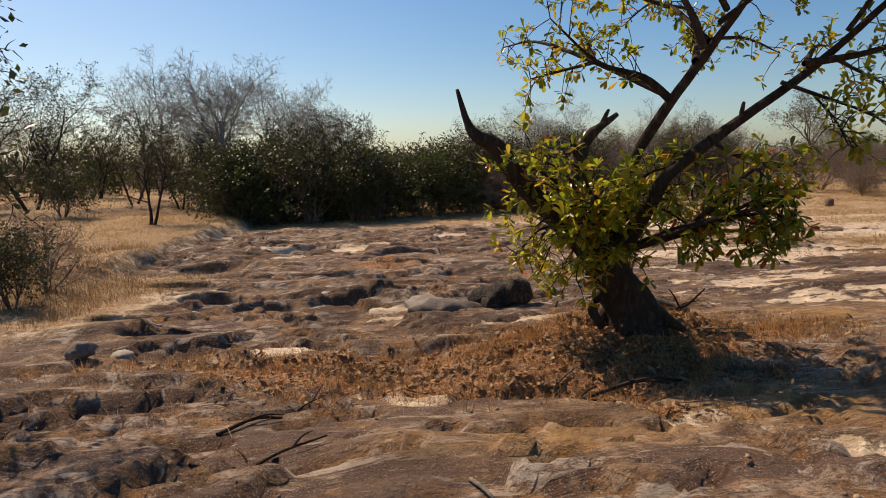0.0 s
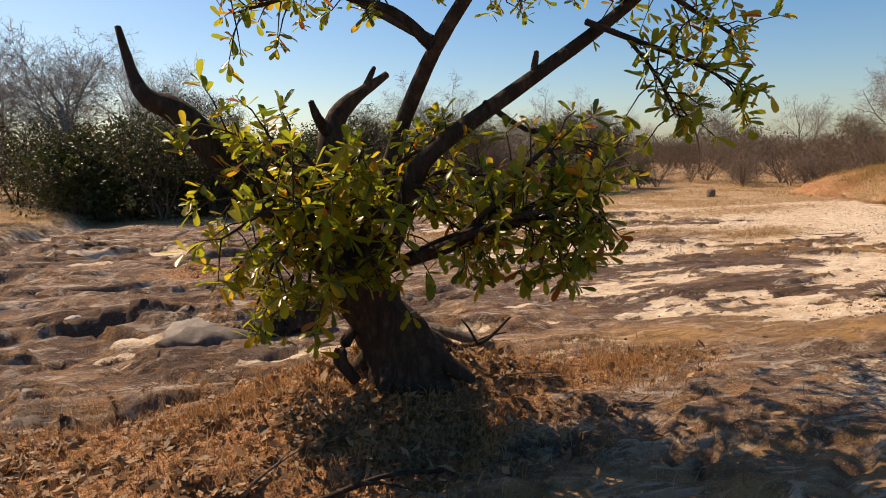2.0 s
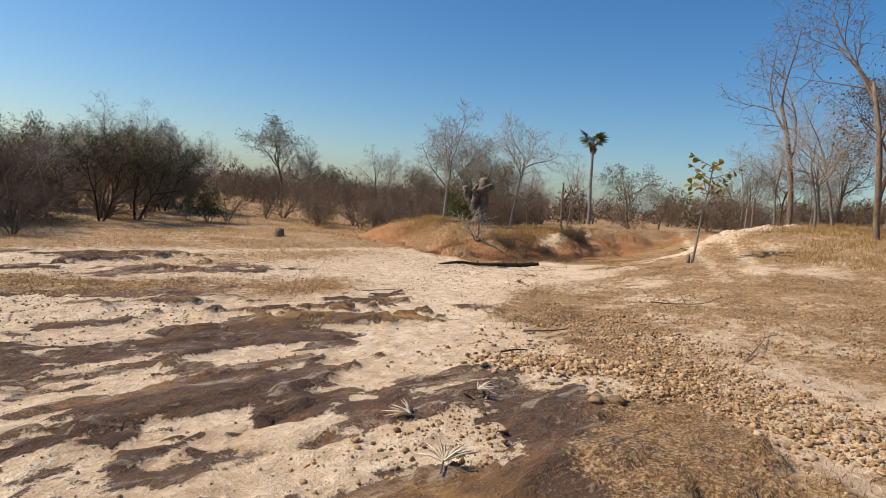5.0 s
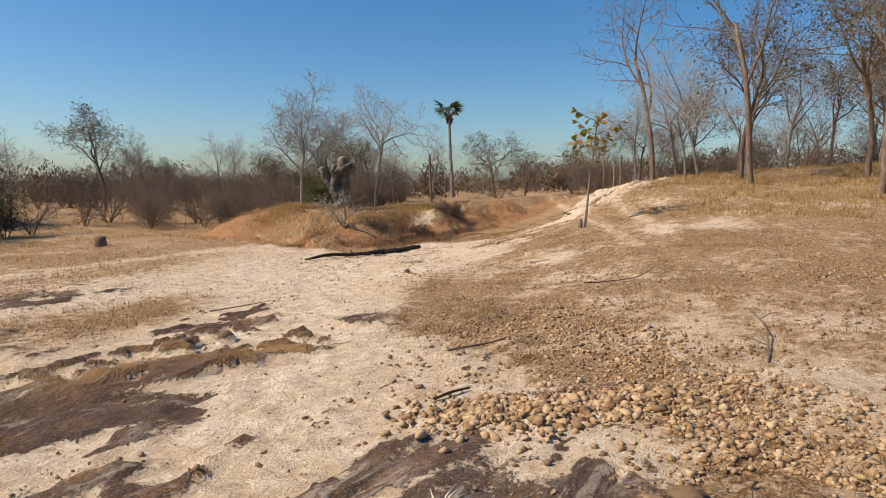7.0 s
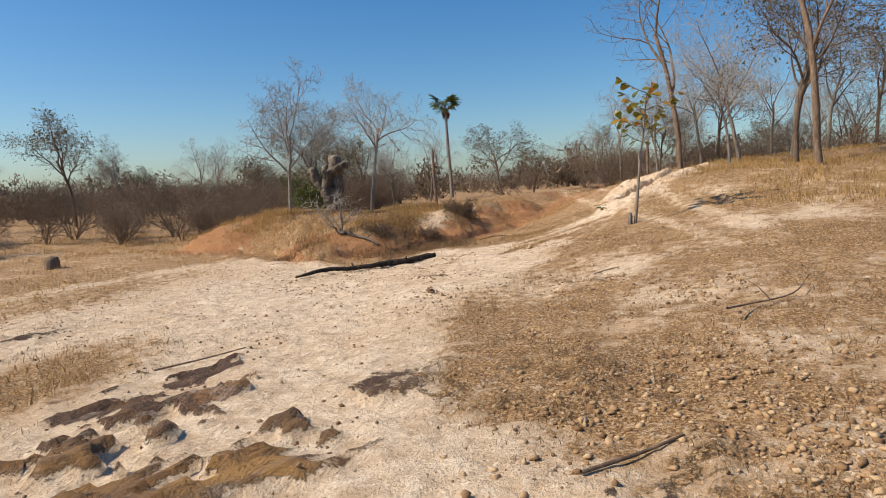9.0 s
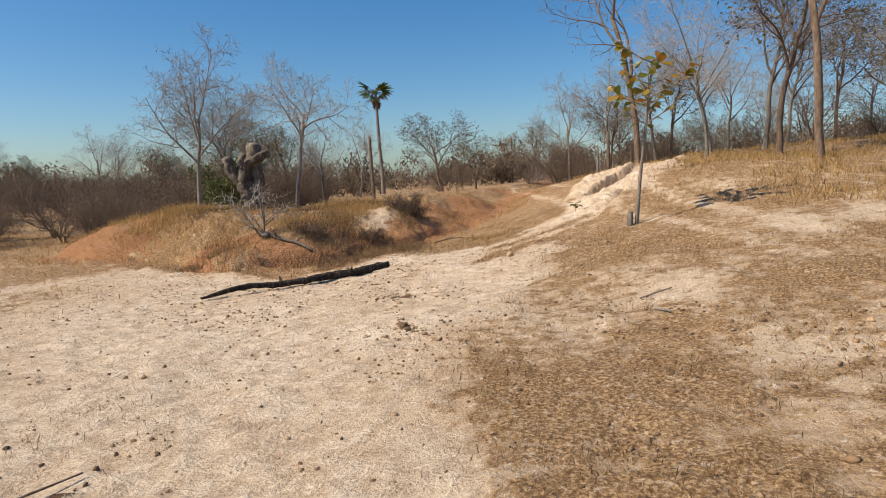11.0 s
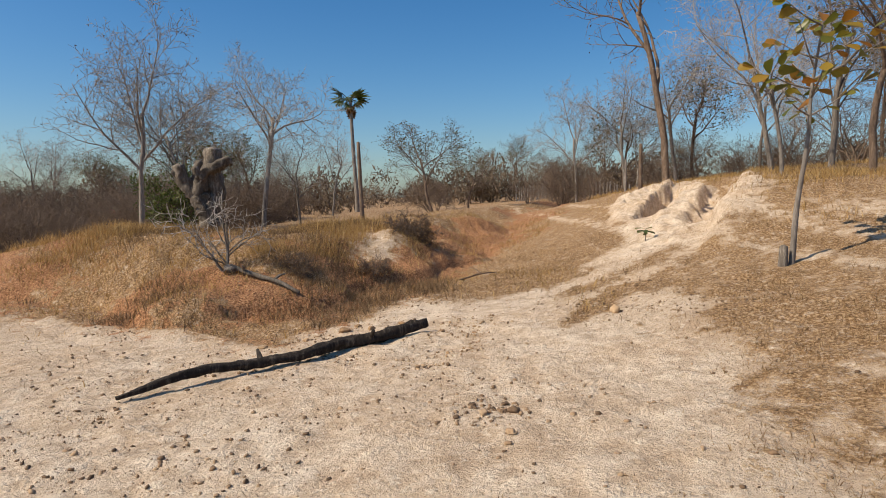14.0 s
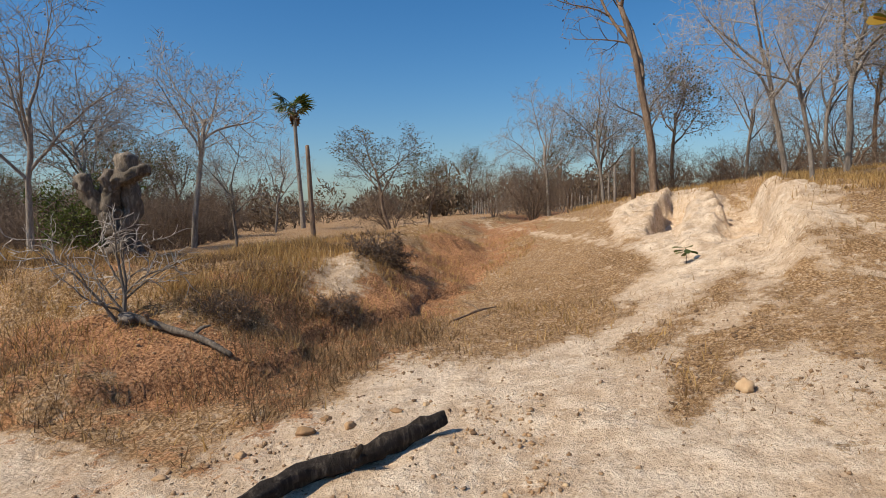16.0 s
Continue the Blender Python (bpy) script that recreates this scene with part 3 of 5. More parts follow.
def grow(shapes, ends, p, d, length, radius, level, spec, rng):
    """One limb with its side shoots. shapes: one Shape a level of thickness."""
    n = spec["segs"][level]
    pts, radii = [p.copy()], [radius]
    for k in range(n):
        d = (d + Vector((rng.uniform(-1, 1), rng.uniform(-1, 1), rng.uniform(-1, 1))) * spec["wild"][level] + Vector((0, 0, spec["rise"][level]))).normalized()
        p = p + d * (length / n)
        pts.append(p.copy())
        radii.append(radius * (1 - (k + 1) / n * spec["taper"][level]))
    shapes[min(level, len(shapes) - 1)].tube(pts, radii, spec["sides"][level], cap=level < 2, rough=0.15 if level == 0 else 0)
    if level + 1 >= len(spec["segs"]):
        ends.append((pts[-1], d))
        ends.append((pts[len(pts) // 2], d))
        return
    kids = spec["kids"][level]
    spin = rng.uniform(0, 6.3)
    for k in range(kids):
        f = spec["from"][level] + (1 - spec["from"][level]) * (k + rng.uniform(0.2, 0.9)) / kids
        j = min(int(f * n), n - 1)
        q = pts[j].lerp(pts[j + 1], f * n - j)
        dd = (pts[j + 1] - pts[j]).normalized()
        spin += 2.4 + rng.uniform(-0.5, 0.5)
        grow(shapes, ends, q, turned(dd, radians(rng.uniform(*spec["angle"][level])), spin, rng), length * rng.uniform(*spec["short"][level]) * (1.1 - 0.4 * f), max(radii[j] * 0.65, spec["thin"]), level + 1, spec, rng)


def leaf_shape(w, h, fold=0.15):
    """An egg-shaped leaf, six triangles, folded along its rib; it grows along +y."""
    half = [(0.22, 0.22), (0.4, 0.48), (0.5, 0.72), (0.38, 0.92)]
    v = [(0, 0, 0)] + [(-a * w, b * h, fold * w * a * 2) for a, b in half] + [(0, h, -0.03 * h)] + [(a * w, b * h, fold * w * a * 2) for a, b in half[::-1]] + [(0, 0.35 * h, 0), (0, 0.72 * h, 0)]
    return v, [(0, 10, 1), (1, 10, 2), (2, 10, 11, 3), (3, 11, 4), (4, 11, 5), (5, 11, 6), (6, 11, 7), (7, 11, 10, 8), (8, 10, 9), (9, 10, 0)]


def facing(d, spin):
    """A turn that takes +y to d."""
    return (Vector(d).to_track_quat("Y", "Z").to_matrix().to_4x4()) @ Matrix.Rotation(spin, 4, "Y")


def simple_leaf(shape, p, d, size, rng):
    m = Matrix.Translation(p) @ facing(d, rng.uniform(0, 6.3))
    w = size * 0.5
    shape.add([(0, 0, 0), (-w * 0.5, size * 0.55, w * 0.1), (0, size, 0), (w * 0.5, size * 0.55, w * 0.1)], [(0, 3, 2, 1)], m)


SPEC_TREE = dict(segs=(8, 6, 5, 4, 3), wild=(0.16, 0.22, 0.26, 0.3, 0.3), rise=(0.06, 0.07, 0.03, 0.02, 0.0), taper=(0.7, 0.75, 0.8, 0.8, 0.7), sides=(8, 5, 4, 3, 3),
                 kids=(8, 6, 5, 4), angle=((35, 70), (30, 65), (30, 65), (30, 70)), short=((0.5, 0.8), (0.42, 0.7), (0.4, 0.65), (0.4, 0.7)), thin=0.0075)
SPEC_TREE["from"] = (0.36, 0.25, 0.2, 0.15)
SPEC_VASE = dict(segs=(7, 9, 6, 5, 3), wild=(0.12, 0.19, 0.22, 0.27, 0.3), rise=(0.02, 0.015, 0.02, 0.02, 0.0), taper=(0.4, 0.8, 0.8, 0.8, 0.7), sides=(9, 7, 5, 3, 3),
                 kids=(5, 9, 7, 4), angle=((24, 52), (30, 62), (30, 62), (30, 65)), short=((0.75, 1.0), (0.38, 0.65), (0.4, 0.65), (0.4, 0.7)), thin=0.008)
SPEC_VASE["from"] = (0.5, 0.22, 0.2, 0.15)
SPEC_SHRUB = dict(segs=(5, 5, 4, 3), wild=(0.28, 0.32, 0.34, 0.35), rise=(0.05, 0.03, 0.02, 0.0), taper=(0.6, 0.7, 0.8, 0.7), sides=(5, 4, 3, 3),
                  kids=(5, 5, 5), angle=((25, 65), (30, 70), (30, 75)), short=((0.5, 0.8), (0.45, 0.75), (0.45, 0.85)), thin=0.007)
SPEC_SHRUB["from"] = (0.1, 0.12, 0.12)


def tree_kind(name, seed, tall, thick, wood, twig, stems=1, lean=0.12, spec=SPEC_TREE, leaf=None, leaves=0.0, leaf_size=0.1, label="", category="tree", spread=1.0):
    """A tree or shrub at the origin with its trunk, crown of twigs and leaves as parts."""
    rng = random.Random(seed)
    root = new(name)
    wood_shape, fine = Shape(), Shape()
    ends = []
    for k in range(stems):
        a = rng.uniform(0, 6.3)
        tilt = rng.uniform(lean * 0.4, lean) if stems == 1 else rng.uniform(lean * 0.5, lean * 1.3) * spread
        d = Vector((math.cos(a) * tilt, math.sin(a) * tilt, 1)).normalized()
        off = Vector((math.cos(a), math.sin(a), 0)) * (0.0 if stems == 1 else thick * 1.4)
        grow([wood_shape, wood_shape, fine], ends, off + Vector((0, 0, -0.12)), d, tall * rng.uniform(0.62, 0.75), thick * (1 if stems == 1 else rng.uniform(0.6, 1)), 0, spec, rng)
    piece("trunk", wood_shape.mesh("trunk", wood), root)
    crown = piece("crown", fine.mesh("crown", twig), root)
    if leaf:
        sh = Shape()
        for p, d in ends:
            for k in range(int(leaves) + (rng.random() < leaves % 1)):
                dd = (d + Vector((rng.uniform(-1, 1), rng.uniform(-1, 1), rng.uniform(-1, 0.6)))).normalized()
                simple_leaf(sh, p + Vector((rng.uniform(-1, 1), rng.uniform(-1, 1), rng.uniform(-1, 1))) * leaf_size, dd, leaf_size * rng.uniform(0.6, 1.3), rng)
        piece("leaves", sh.mesh("leaves", leaf, False), root)
    return tagged(root, label, category)


def put(kind, x, y, size=1.0, turn=0.0, group="", squash=1.0, sink=0.0):
    ob = copy_thing(kind, Matrix.Translation((x, y, gh(x, y) - sink)) @ Matrix.Rotation(radians(turn), 4, "Z") @ Matrix.Diagonal((size * squash, size * squash, size, 1)))
    return tagged(ob, group=group) if group else ob

BARE = [tree_kind("bare_tree", 10 + k, 5.4, 0.085, BARK_GREY, TWIG_PALE, spec=SPEC_VASE, leaf=LEAF_SCRUB, leaves=0.06, leaf_size=0.07, label="leafless grey tree with fine twigs in dry grass") for k in range(4)]
SPARSE = [tree_kind("sparse_tree", 20 + k, 5.4, 0.085, BARK_BROWN, TWIG, spec=SPEC_VASE, leaf=LEAF_DULL, leaves=0.55, leaf_size=0.11, label="dry woodland tree with a few dull leaves") for k in range(3)]
FORKED = [tree_kind("forked_tree", 30 + k, 5.2, 0.075, BARK_GREY, TWIG_PALE, stems=2, lean=0.22, spec=SPEC_VASE, label="leafless pale tree with several stems in dry grass") for k in range(2)]
TALL = [tree_kind("tall_tree", 35 + k, 6.0, 0.09, BARK_BROWN, TWIG, lean=0.06, spec=dict(SPEC_VASE, kids=(3, 6, 5, 4), angle=((16, 34), (32, 65), (30, 62), (30, 65))), leaf=LEAF_SCRUB, leaves=0.15, leaf_size=0.08, label="tall brown tree forking high above the dry hill") for k in range(2)]
SHRUB = [tree_kind("dry_shrub", 40 + k, 3.0, 0.04, BARK_BROWN, TWIG, stems=6, lean=0.5, spec=SPEC_SHRUB, leaf=LEAF_SCRUB, leaves=0.35, leaf_size=0.06, label="tangled leafless brown shrub at the edge of the scrub", category="shrub") for k in range(3)]
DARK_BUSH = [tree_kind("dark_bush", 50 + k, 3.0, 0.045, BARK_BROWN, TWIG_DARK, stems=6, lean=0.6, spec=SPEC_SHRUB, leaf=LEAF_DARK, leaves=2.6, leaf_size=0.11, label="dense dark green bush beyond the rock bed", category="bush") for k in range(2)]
GREEN_BUSH = [tree_kind("green_bush", 60, 3.4, 0.05, BARK_BROWN, TWIG_DARK, stems=6, lean=0.5, spec=SPEC_SHRUB, leaf=LEAF_GREEN, leaves=3.2, leaf_size=0.12, label="leafy bright green bush beyond the rock bed", category="bush")]
# backlit shade is put into the colours: dark bark, twigs and leaves
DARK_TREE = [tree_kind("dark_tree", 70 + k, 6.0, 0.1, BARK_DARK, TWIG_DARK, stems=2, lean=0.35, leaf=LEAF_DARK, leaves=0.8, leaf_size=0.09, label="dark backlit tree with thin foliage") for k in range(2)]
KINDS = BARE + SPARSE + FORKED + TALL + SHRUB + DARK_BUSH + GREEN_BUSH + DARK_TREE
rng = random.Random(5)


def one(kinds, x, y, tall, base=6.0, group="", **more):
    return put(rng.choice(kinds), x, y, tall / base, rng.uniform(0, 360), group, **more)


# single trees
one(SPARSE, 24.9, 41.3, 6.4)
put(BARE[3], 24.44, 25.63, 4.9 / 6, 40)
put(BARE[0], 30.46, 26.75, 6.2 / 6, 80)
put(FORKED[1], 28.4, 27.6, 5.4 / 6, 200)
put(BARE[2], 27.6, 23.3, 2.8 / 6, 10)
put(SPARSE[0], 36.2, 23.0, 3.7 / 6, 120, squash=1.4)
put(SHRUB[1], 36.6, 23.2, 0.75, 20)
put(SPARSE[1], 37.5, 22.0, 2.6 / 6, 20, squash=1.4)
put(TALL[0], 34.0, 14.2, 7.8 / 6, 100)
put(TALL[1], 25.93, 9.22, 6.2 / 6, 60)
put(SPARSE[1], 28.6, 9.9, 5.6 / 6, 10)
put(BARE[0], 28.4, 11.6, 3.4 / 6, 200)
put(BARE[2], 30.5, 11.6, 4.6 / 6, 290)
put(BARE[1], 31.5, 10.2, 5.4 / 6, 150)
put(SPARSE[0], 24.6, 6.2, 6.2 / 6, 10)
put(SPARSE[1], 28.5, 6.5, 6.2 / 6, 210)
# the shady trees off the rock bed on the west
put(DARK_TREE[0], -6.1, 5.3, 5.2 / 6, 30)
put(DARK_TREE[1], -10.2, 23.0, 3.9 / 6, 0)
put(DARK_TREE[0], -19.5, 31.2, 8.0 / 6, 90)
put(DARK_TREE[1], -4.6, 28.4, 5.4 / 6, 250)
put(DARK_TREE[0], 4.9, 27.6, 4.2 / 6, 140)
put(DARK_BUSH[0], -6.6, 9.8, 0.5, 0)
put(SHRUB[0], -6.9, 11.2, 0.55, 0)
put(SHRUB[1], -7.6, 12.4, 0.5, 90)
put(SHRUB[2], 7.9, 25.4, 0.6, 0)
put(DARK_BUSH[0], 15.8, 31.0, 0.55, 0)
put(SHRUB[0], 16.8, 31.4, 0.7, 60)
put(GREEN_BUSH[0], 0.4, 27.8, 1.0, 0)
put(GREEN_BUSH[0], -8.0, 26.5, 0.8, 100)
put(GREEN_BUSH[0], 27.4, 27.4, 0.72, 200)
put(DARK_BUSH[1], 2.2, 30.0, 1.25, 80)


def belt(count, along, depth, kinds, tall, base, group, seed):
    """Things strewn over a belt: along gives the front line, depth how far it reaches back."""
    r = random.Random(seed)
    line = [Vector((*p, 0)) for p in along]
    run = [(b - a).length for a, b in zip(line, line[1:])]
    for k in range(count):
        f = (k + r.random()) / count * sum(run)
        i = 0
        while f > run[i] and i < len(run) - 1:
            f -= run[i]
            i += 1
        d = (line[i + 1] - line[i]).normalized()
        p = line[i] + d * f + Vector((-d.y, d.x, 0)) * (r.random() ** 1.6) * depth
        put(r.choice(kinds), p.x, p.y, r.uniform(*tall) / base, r.uniform(0, 360), group)


belt(30, [(-9, 25), (-4, 26), (1, 28.5), (4, 29)], 6, DARK_BUSH, (2.2, 4.0), 3.0, "bushes along the rock bed", 1)
belt(16, [(-34, 26), (-22, 36), (-10, 30), (-4, 31)], 12, BARE + FORKED, (5.2, 7.6), 6.0, "bare trees along the west", 2)
belt(12, [(-36, 30), (-22, 40), (-10, 33)], 10, DARK_TREE, (4.2, 6.4), 6.0, "dark trees along the west", 3)
belt(14, [(-38, 34), (-22, 44), (-10, 36), (0, 36)], 10, DARK_BUSH, (2.5, 4.0), 3.0, "bushes along the rock bed", 4)
belt(58, [(3, 27.4), (8, 28.4), (14, 33), (20, 42)], 12, SHRUB, (2.2, 3.6), 3.0, "scrub along the north", 5)
belt(30, [(3, 26.8), (9, 28), (14, 32.5), (21, 43)], 9, BARE[:2] + SPARSE + DARK_TREE, (3.4, 5.0), 6.0, "trees of the north scrub", 6)
belt(56, [(24, 48), (30, 42), (31, 34), (33, 29), (38, 27)], 16, SHRUB, (2.0, 3.2), 3.0, "scrub along the east", 7)
belt(16, [(26, 50), (33, 42), (34, 32), (42, 28)], 14, BARE + SPARSE, (3.6, 5.5), 6.0, "trees of the east scrub", 8)
belt(9, [(22, 29), (25, 28.2), (31, 28.5)], 3, SHRUB, (1.4, 2.2), 3.0, "low shrubs on the bank", 9)
belt(20, [(54, 30), (60, 23), (64, 12)], 8, SHRUB + SPARSE[:1], (2.4, 3.4), 3.4, "scrub along the fence", 10)
belt(18, [(35.5, 16.6), (38, 13), (36, 8), (33, 3)], 6, SPARSE + BARE, (3.6, 5.2), 6.0, "trees on the hill", 11)
belt(40, [(35, 17.5), (38, 13), (36, 6), (32, 0)], 9, SHRUB, (1.8, 2.8), 3.0, "shrubs on the hill", 12)
belt(26, [(20, 29.5), (26, 30), (34, 28.5)], 7, SHRUB, (1.5, 2.5), 3.0, "scrub behind the bank", 14)
belt(10, [(-30, 22), (-18, 27), (-11, 25)], 8, DARK_BUSH + DARK_TREE[:1], (2.5, 4.0), 3.4, "bushes along the rock bed", 15)


def far_woods(name, seed, arc, near, far, count, tall, material, label):
    """A far belt of scrub and low trees with an uneven skyline: clumps of twigs and dull leaves, too many to count."""
    r = np.random.default_rng(seed)
    ang = np.radians(r.uniform(arc[0], arc[1], count))
    dist = r.uniform(near, far, count)
    cx, cy = 10 + np.sin(-ang) * dist, 12 + np.cos(-ang) * dist
    rad, hh = r.uniform(0.8, 2.2, count), r.uniform(0.5, 1.0, count) ** 1.5 * tall * (0.75 + 0.25 * dist / far)
    n = 330
    d = r.normal(size=(count, n, 3))
    d /= np.linalg.norm(d, axis=2, keepdims=True)
    d *= r.uniform(0.2, 1.0, (count, n, 1)) ** 0.5
    p = np.empty_like(d)
    p[..., 0] = cx[:, None] + d[..., 0] * rad[:, None]
    p[..., 1] = cy[:, None] + d[..., 1] * rad[:, None]
    p[..., 2] = height(cx, cy)[:, None] + hh[:, None] * (0.5 + 0.5 * d[..., 2])
    p = p.reshape(-1, 3)
    k = len(p)
    a = r.normal(size=(k, 3)) * 0.035
    b = r.normal(size=(k, 3)) * np.array([0.12, 0.12, 0.16])
    verts = np.stack([p - b, p + a, p + b, p - a], 1).reshape(-1, 3)
    me = quads_mesh(name, verts, np.arange(k * 4).reshape(-1, 4), material, False)
    return tagged(new(name, me), label, "scrub", kind="stuff")


far_woods("distant_scrub", 3, (-120, 60), 48, 85, 420, 4.2, LEAF_SCRUB, "hazy brown scrub along the skyline")
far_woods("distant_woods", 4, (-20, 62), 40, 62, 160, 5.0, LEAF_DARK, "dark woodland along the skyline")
for kind in KINDS:
    for part_ob in list(kind.children_recursive) + [kind]:
        bpy.data.objects.remove(part_ob)

# ---- the leafy tree on the rock ----
def cashew(x0, y0):
    rng = random.Random(77)
    z0 = gh(x0, y0)
    root = new("cashew_tree")
    root.matrix_basis = Matrix.Translation((x0, y0, z0))
    o = Vector((x0, y0, z0))

    def limb(name, pts, radii, sides=10, label="", rough=0.12, parent=root):
        line = bend([Vector(p) - o for p in pts], 5)
        k = len(line) - 1
        rr = [float(np.interp(i / k * (len(radii) - 1), range(len(radii)), radii)) for i in range(k + 1)]
        sh = Shape()
        sh.tube(line, rr, sides, True, rough)
        piece(name, sh.mesh(name, BARK_DARK), parent, label)
        return line, rr

    limb("trunk", [(2.0, 6.1, z0 - 0.2), (1.9, 6.08, z0 + 0.1), (1.76, 6.04, z0 + 0.35), (1.6, 6.02, z0 + 0.62), (1.44, 6.06, z0 + 0.9)], [0.33, 0.24, 0.2, 0.19, 0.17], 16, "dark furrowed leaning trunk", 0.2)
    for a, b in ((20, 0.55), (-30, 0.5), (80, 0.35), (190, 0.35), (-110, 0.35)):
        c, s = math.cos(radians(a)), math.sin(radians(a))
        limb("root", [(1.9 + 0.12 * c, 6.14 + 0.12 * s, z0 + 0.14), (1.9 + b * 0.6 * c, 6.14 + b * 0.6 * s, z0 + 0.03), (1.9 + b * 1.1 * c, 6.14 + b * 1.1 * s, z0 - 0.1)], [0.12, 0.08, 0.03], 8)
    limb("root", [(1.62, 6.0, z0 + 0.3), (1.5, 5.9, z0 + 0.12), (1.6, 5.92, z0 - 0.06)], [0.03, 0.05, 0.04], 7)
    limb("dead_stub", [(1.6, 6.14, 0.5), (1.15, 6.12, 0.98), (0.85, 6.08, 1.28), (0.62, 6.05, 1.62), (0.42, 6.02, 1.74), (0.34, 6.06, 1.88), (0.26, 6.12, 2.17)], [0.12, 0.1, 0.09, 0.085, 0.06, 0.035, 0.018], 10, "broken bare limb ending in a dark spike", 0.16)
    limb("dead_stub", [(1.55, 6.2, 0.55), (1.48, 6.38, 1.0), (1.5, 6.48, 1.5), (1.62, 6.55, 1.72), (1.92, 6.61, 1.94)], [0.12, 0.1, 0.085, 0.06, 0.025], 10, "broken bare limb with a forked end", 0.16)
    limb("dead_stub", [(1.5, 6.46, 1.5), (1.42, 6.36, 1.62), (1.38, 6.32, 1.73)], [0.05, 0.035, 0.02], 7)
    limb("dead_stub", [(1.74, 6.58, 1.8), (1.8, 6.6, 1.93), (1.83, 6.6, 1.99)], [0.03, 0.022, 0.014], 6)
    la = limb("limb", [(1.65, 6.1, 0.5), (1.85, 6.15, 1.1), (1.95, 6.1, 1.5), (2.15, 5.75, 1.98), (2.42, 5.6, 2.4), (2.75, 5.5, 2.9), (3.05, 5.4, 3.5), (3.2, 5.2, 4.0)], [0.1, 0.07, 0.055, 0.046, 0.038, 0.029, 0.018, 0.008], 10)
    lb = limb("limb", [(1.7, 6.0, 0.45), (1.93, 5.62, 1.08), (2.09, 5.49, 1.38), (2.72, 5.62, 1.8), (3.27, 5.55, 2.2), (3.8, 5.38, 2.72), (4.2, 5.2, 3.2), (4.5, 5.1, 3.6)], [0.1, 0.07, 0.055, 0.044, 0.035, 0.027, 0.017, 0.007], 10)
    limb("dead_stub", [(2.72, 5.62, 1.8), (2.74, 5.61, 1.95)], [0.025, 0.015], 6)
    side = []

    def twig(pts, r0, r1=0.006):
        side.append(limb("branch", pts, [r0, (r0 + r1) / 2, r1], 6, rough=0.08))

    # the high crown, its branches and hanging ends
    twig([(2.13, 5.72, 2.0), (1.9, 5.75, 2.2), (1.5, 5.8, 2.35), (1.1, 5.9, 2.75)], 0.04)
    twig([(1.5, 5.8, 2.35), (1.2, 6.0, 2.3), (0.95, 6.1, 2.25)], 0.018)
    twig([(2.35, 5.55, 2.4), (2.2, 5.6, 2.8), (1.9, 5.7, 3.2), (1.5, 5.8, 3.5)], 0.035)
    twig([(2.6, 5.45, 2.9), (2.9, 5.8, 3.2), (3.1, 6.2, 3.5)], 0.03)
    twig([(2.5, 5.47, 2.7), (2.0, 5.0, 3.1), (1.6, 4.6, 3.4)], 0.03)
    twig([(2.45, 5.5, 2.6), (2.8, 5.0, 2.9), (3.0, 4.6, 3.0)], 0.025)
    twig([(3.2, 5.5, 2.25), (3.6, 5.3, 2.3), (4.1, 5.2, 2.45), (4.6, 5.0, 2.5)], 0.035)
    twig([(3.4, 5.4, 2.27), (3.8, 5.7, 2.2), (4.2, 5.9, 2.1)], 0.02)
    twig([(3.75, 5.35, 2.75), (4.2, 5.0, 2.8), (4.7, 4.6, 2.6)], 0.03)
    twig([(3.5, 5.42, 2.5), (3.6, 5.0, 2.9), (3.7, 4.5, 3.1)], 0.025)
    twig([(4.2, 5.2, 3.2), (4.7, 5.3, 3.3), (5.1, 5.3, 3.2)], 0.02)
    twig([(3.0, 5.5, 2.1), (3.25, 5.3, 1.95), (3.45, 5.2, 1.85), (3.7, 5.1, 1.7)], 0.02)
    twig([(3.2, 5.35, 1.97), (3.3, 5.2, 1.75), (3.35, 5.1, 1.55)], 0.012)
    twig([(2.4, 5.52, 1.65), (2.7, 5.7, 1.5), (3.1, 5.9, 1.4), (3.4, 6.0, 1.35)], 0.02)
    twig([(2.3, 5.6, 2.3), (2.6, 6.3, 2.6), (2.9, 7.1, 2.8), (3.1, 7.7, 2.7)], 0.035)
    twig([(2.6, 6.3, 2.6), (3.3, 6.8, 2.7), (3.9, 7.2, 2.6)], 0.025)
    twig([(3.2, 5.5, 2.25), (3.7, 6.2, 2.5), (4.2, 6.8, 2.6)], 0.03)
    twig([(2.15, 5.85, 2.05), (1.6, 6.6, 2.5), (1.2, 7.3, 2.8), (0.9, 7.9, 2.85)], 0.035)
    twig([(1.6, 6.6, 2.5), (1.8, 7.3, 2.8), (2.0, 8.0, 2.85)], 0.025)
    twig([(2.5, 5.8, 2.5), (2.5, 6.7, 3.0), (2.5, 7.4, 3.2), (2.4, 8.1, 3.1)], 0.03)
    twig([(2.5, 6.7, 3.0), (2.0, 7.2, 3.3), (1.5, 7.8, 3.4)], 0.022)
    twig([(2.5, 7.0, 3.1), (3.0, 7.4, 3.1), (3.4, 8.0, 2.9)], 0.022)
    twig([(3.75, 5.35, 2.75), (3.4, 4.8, 3.1), (3.0, 4.2, 3.3)], 0.02)
    crown = side[:]
    side.clear()
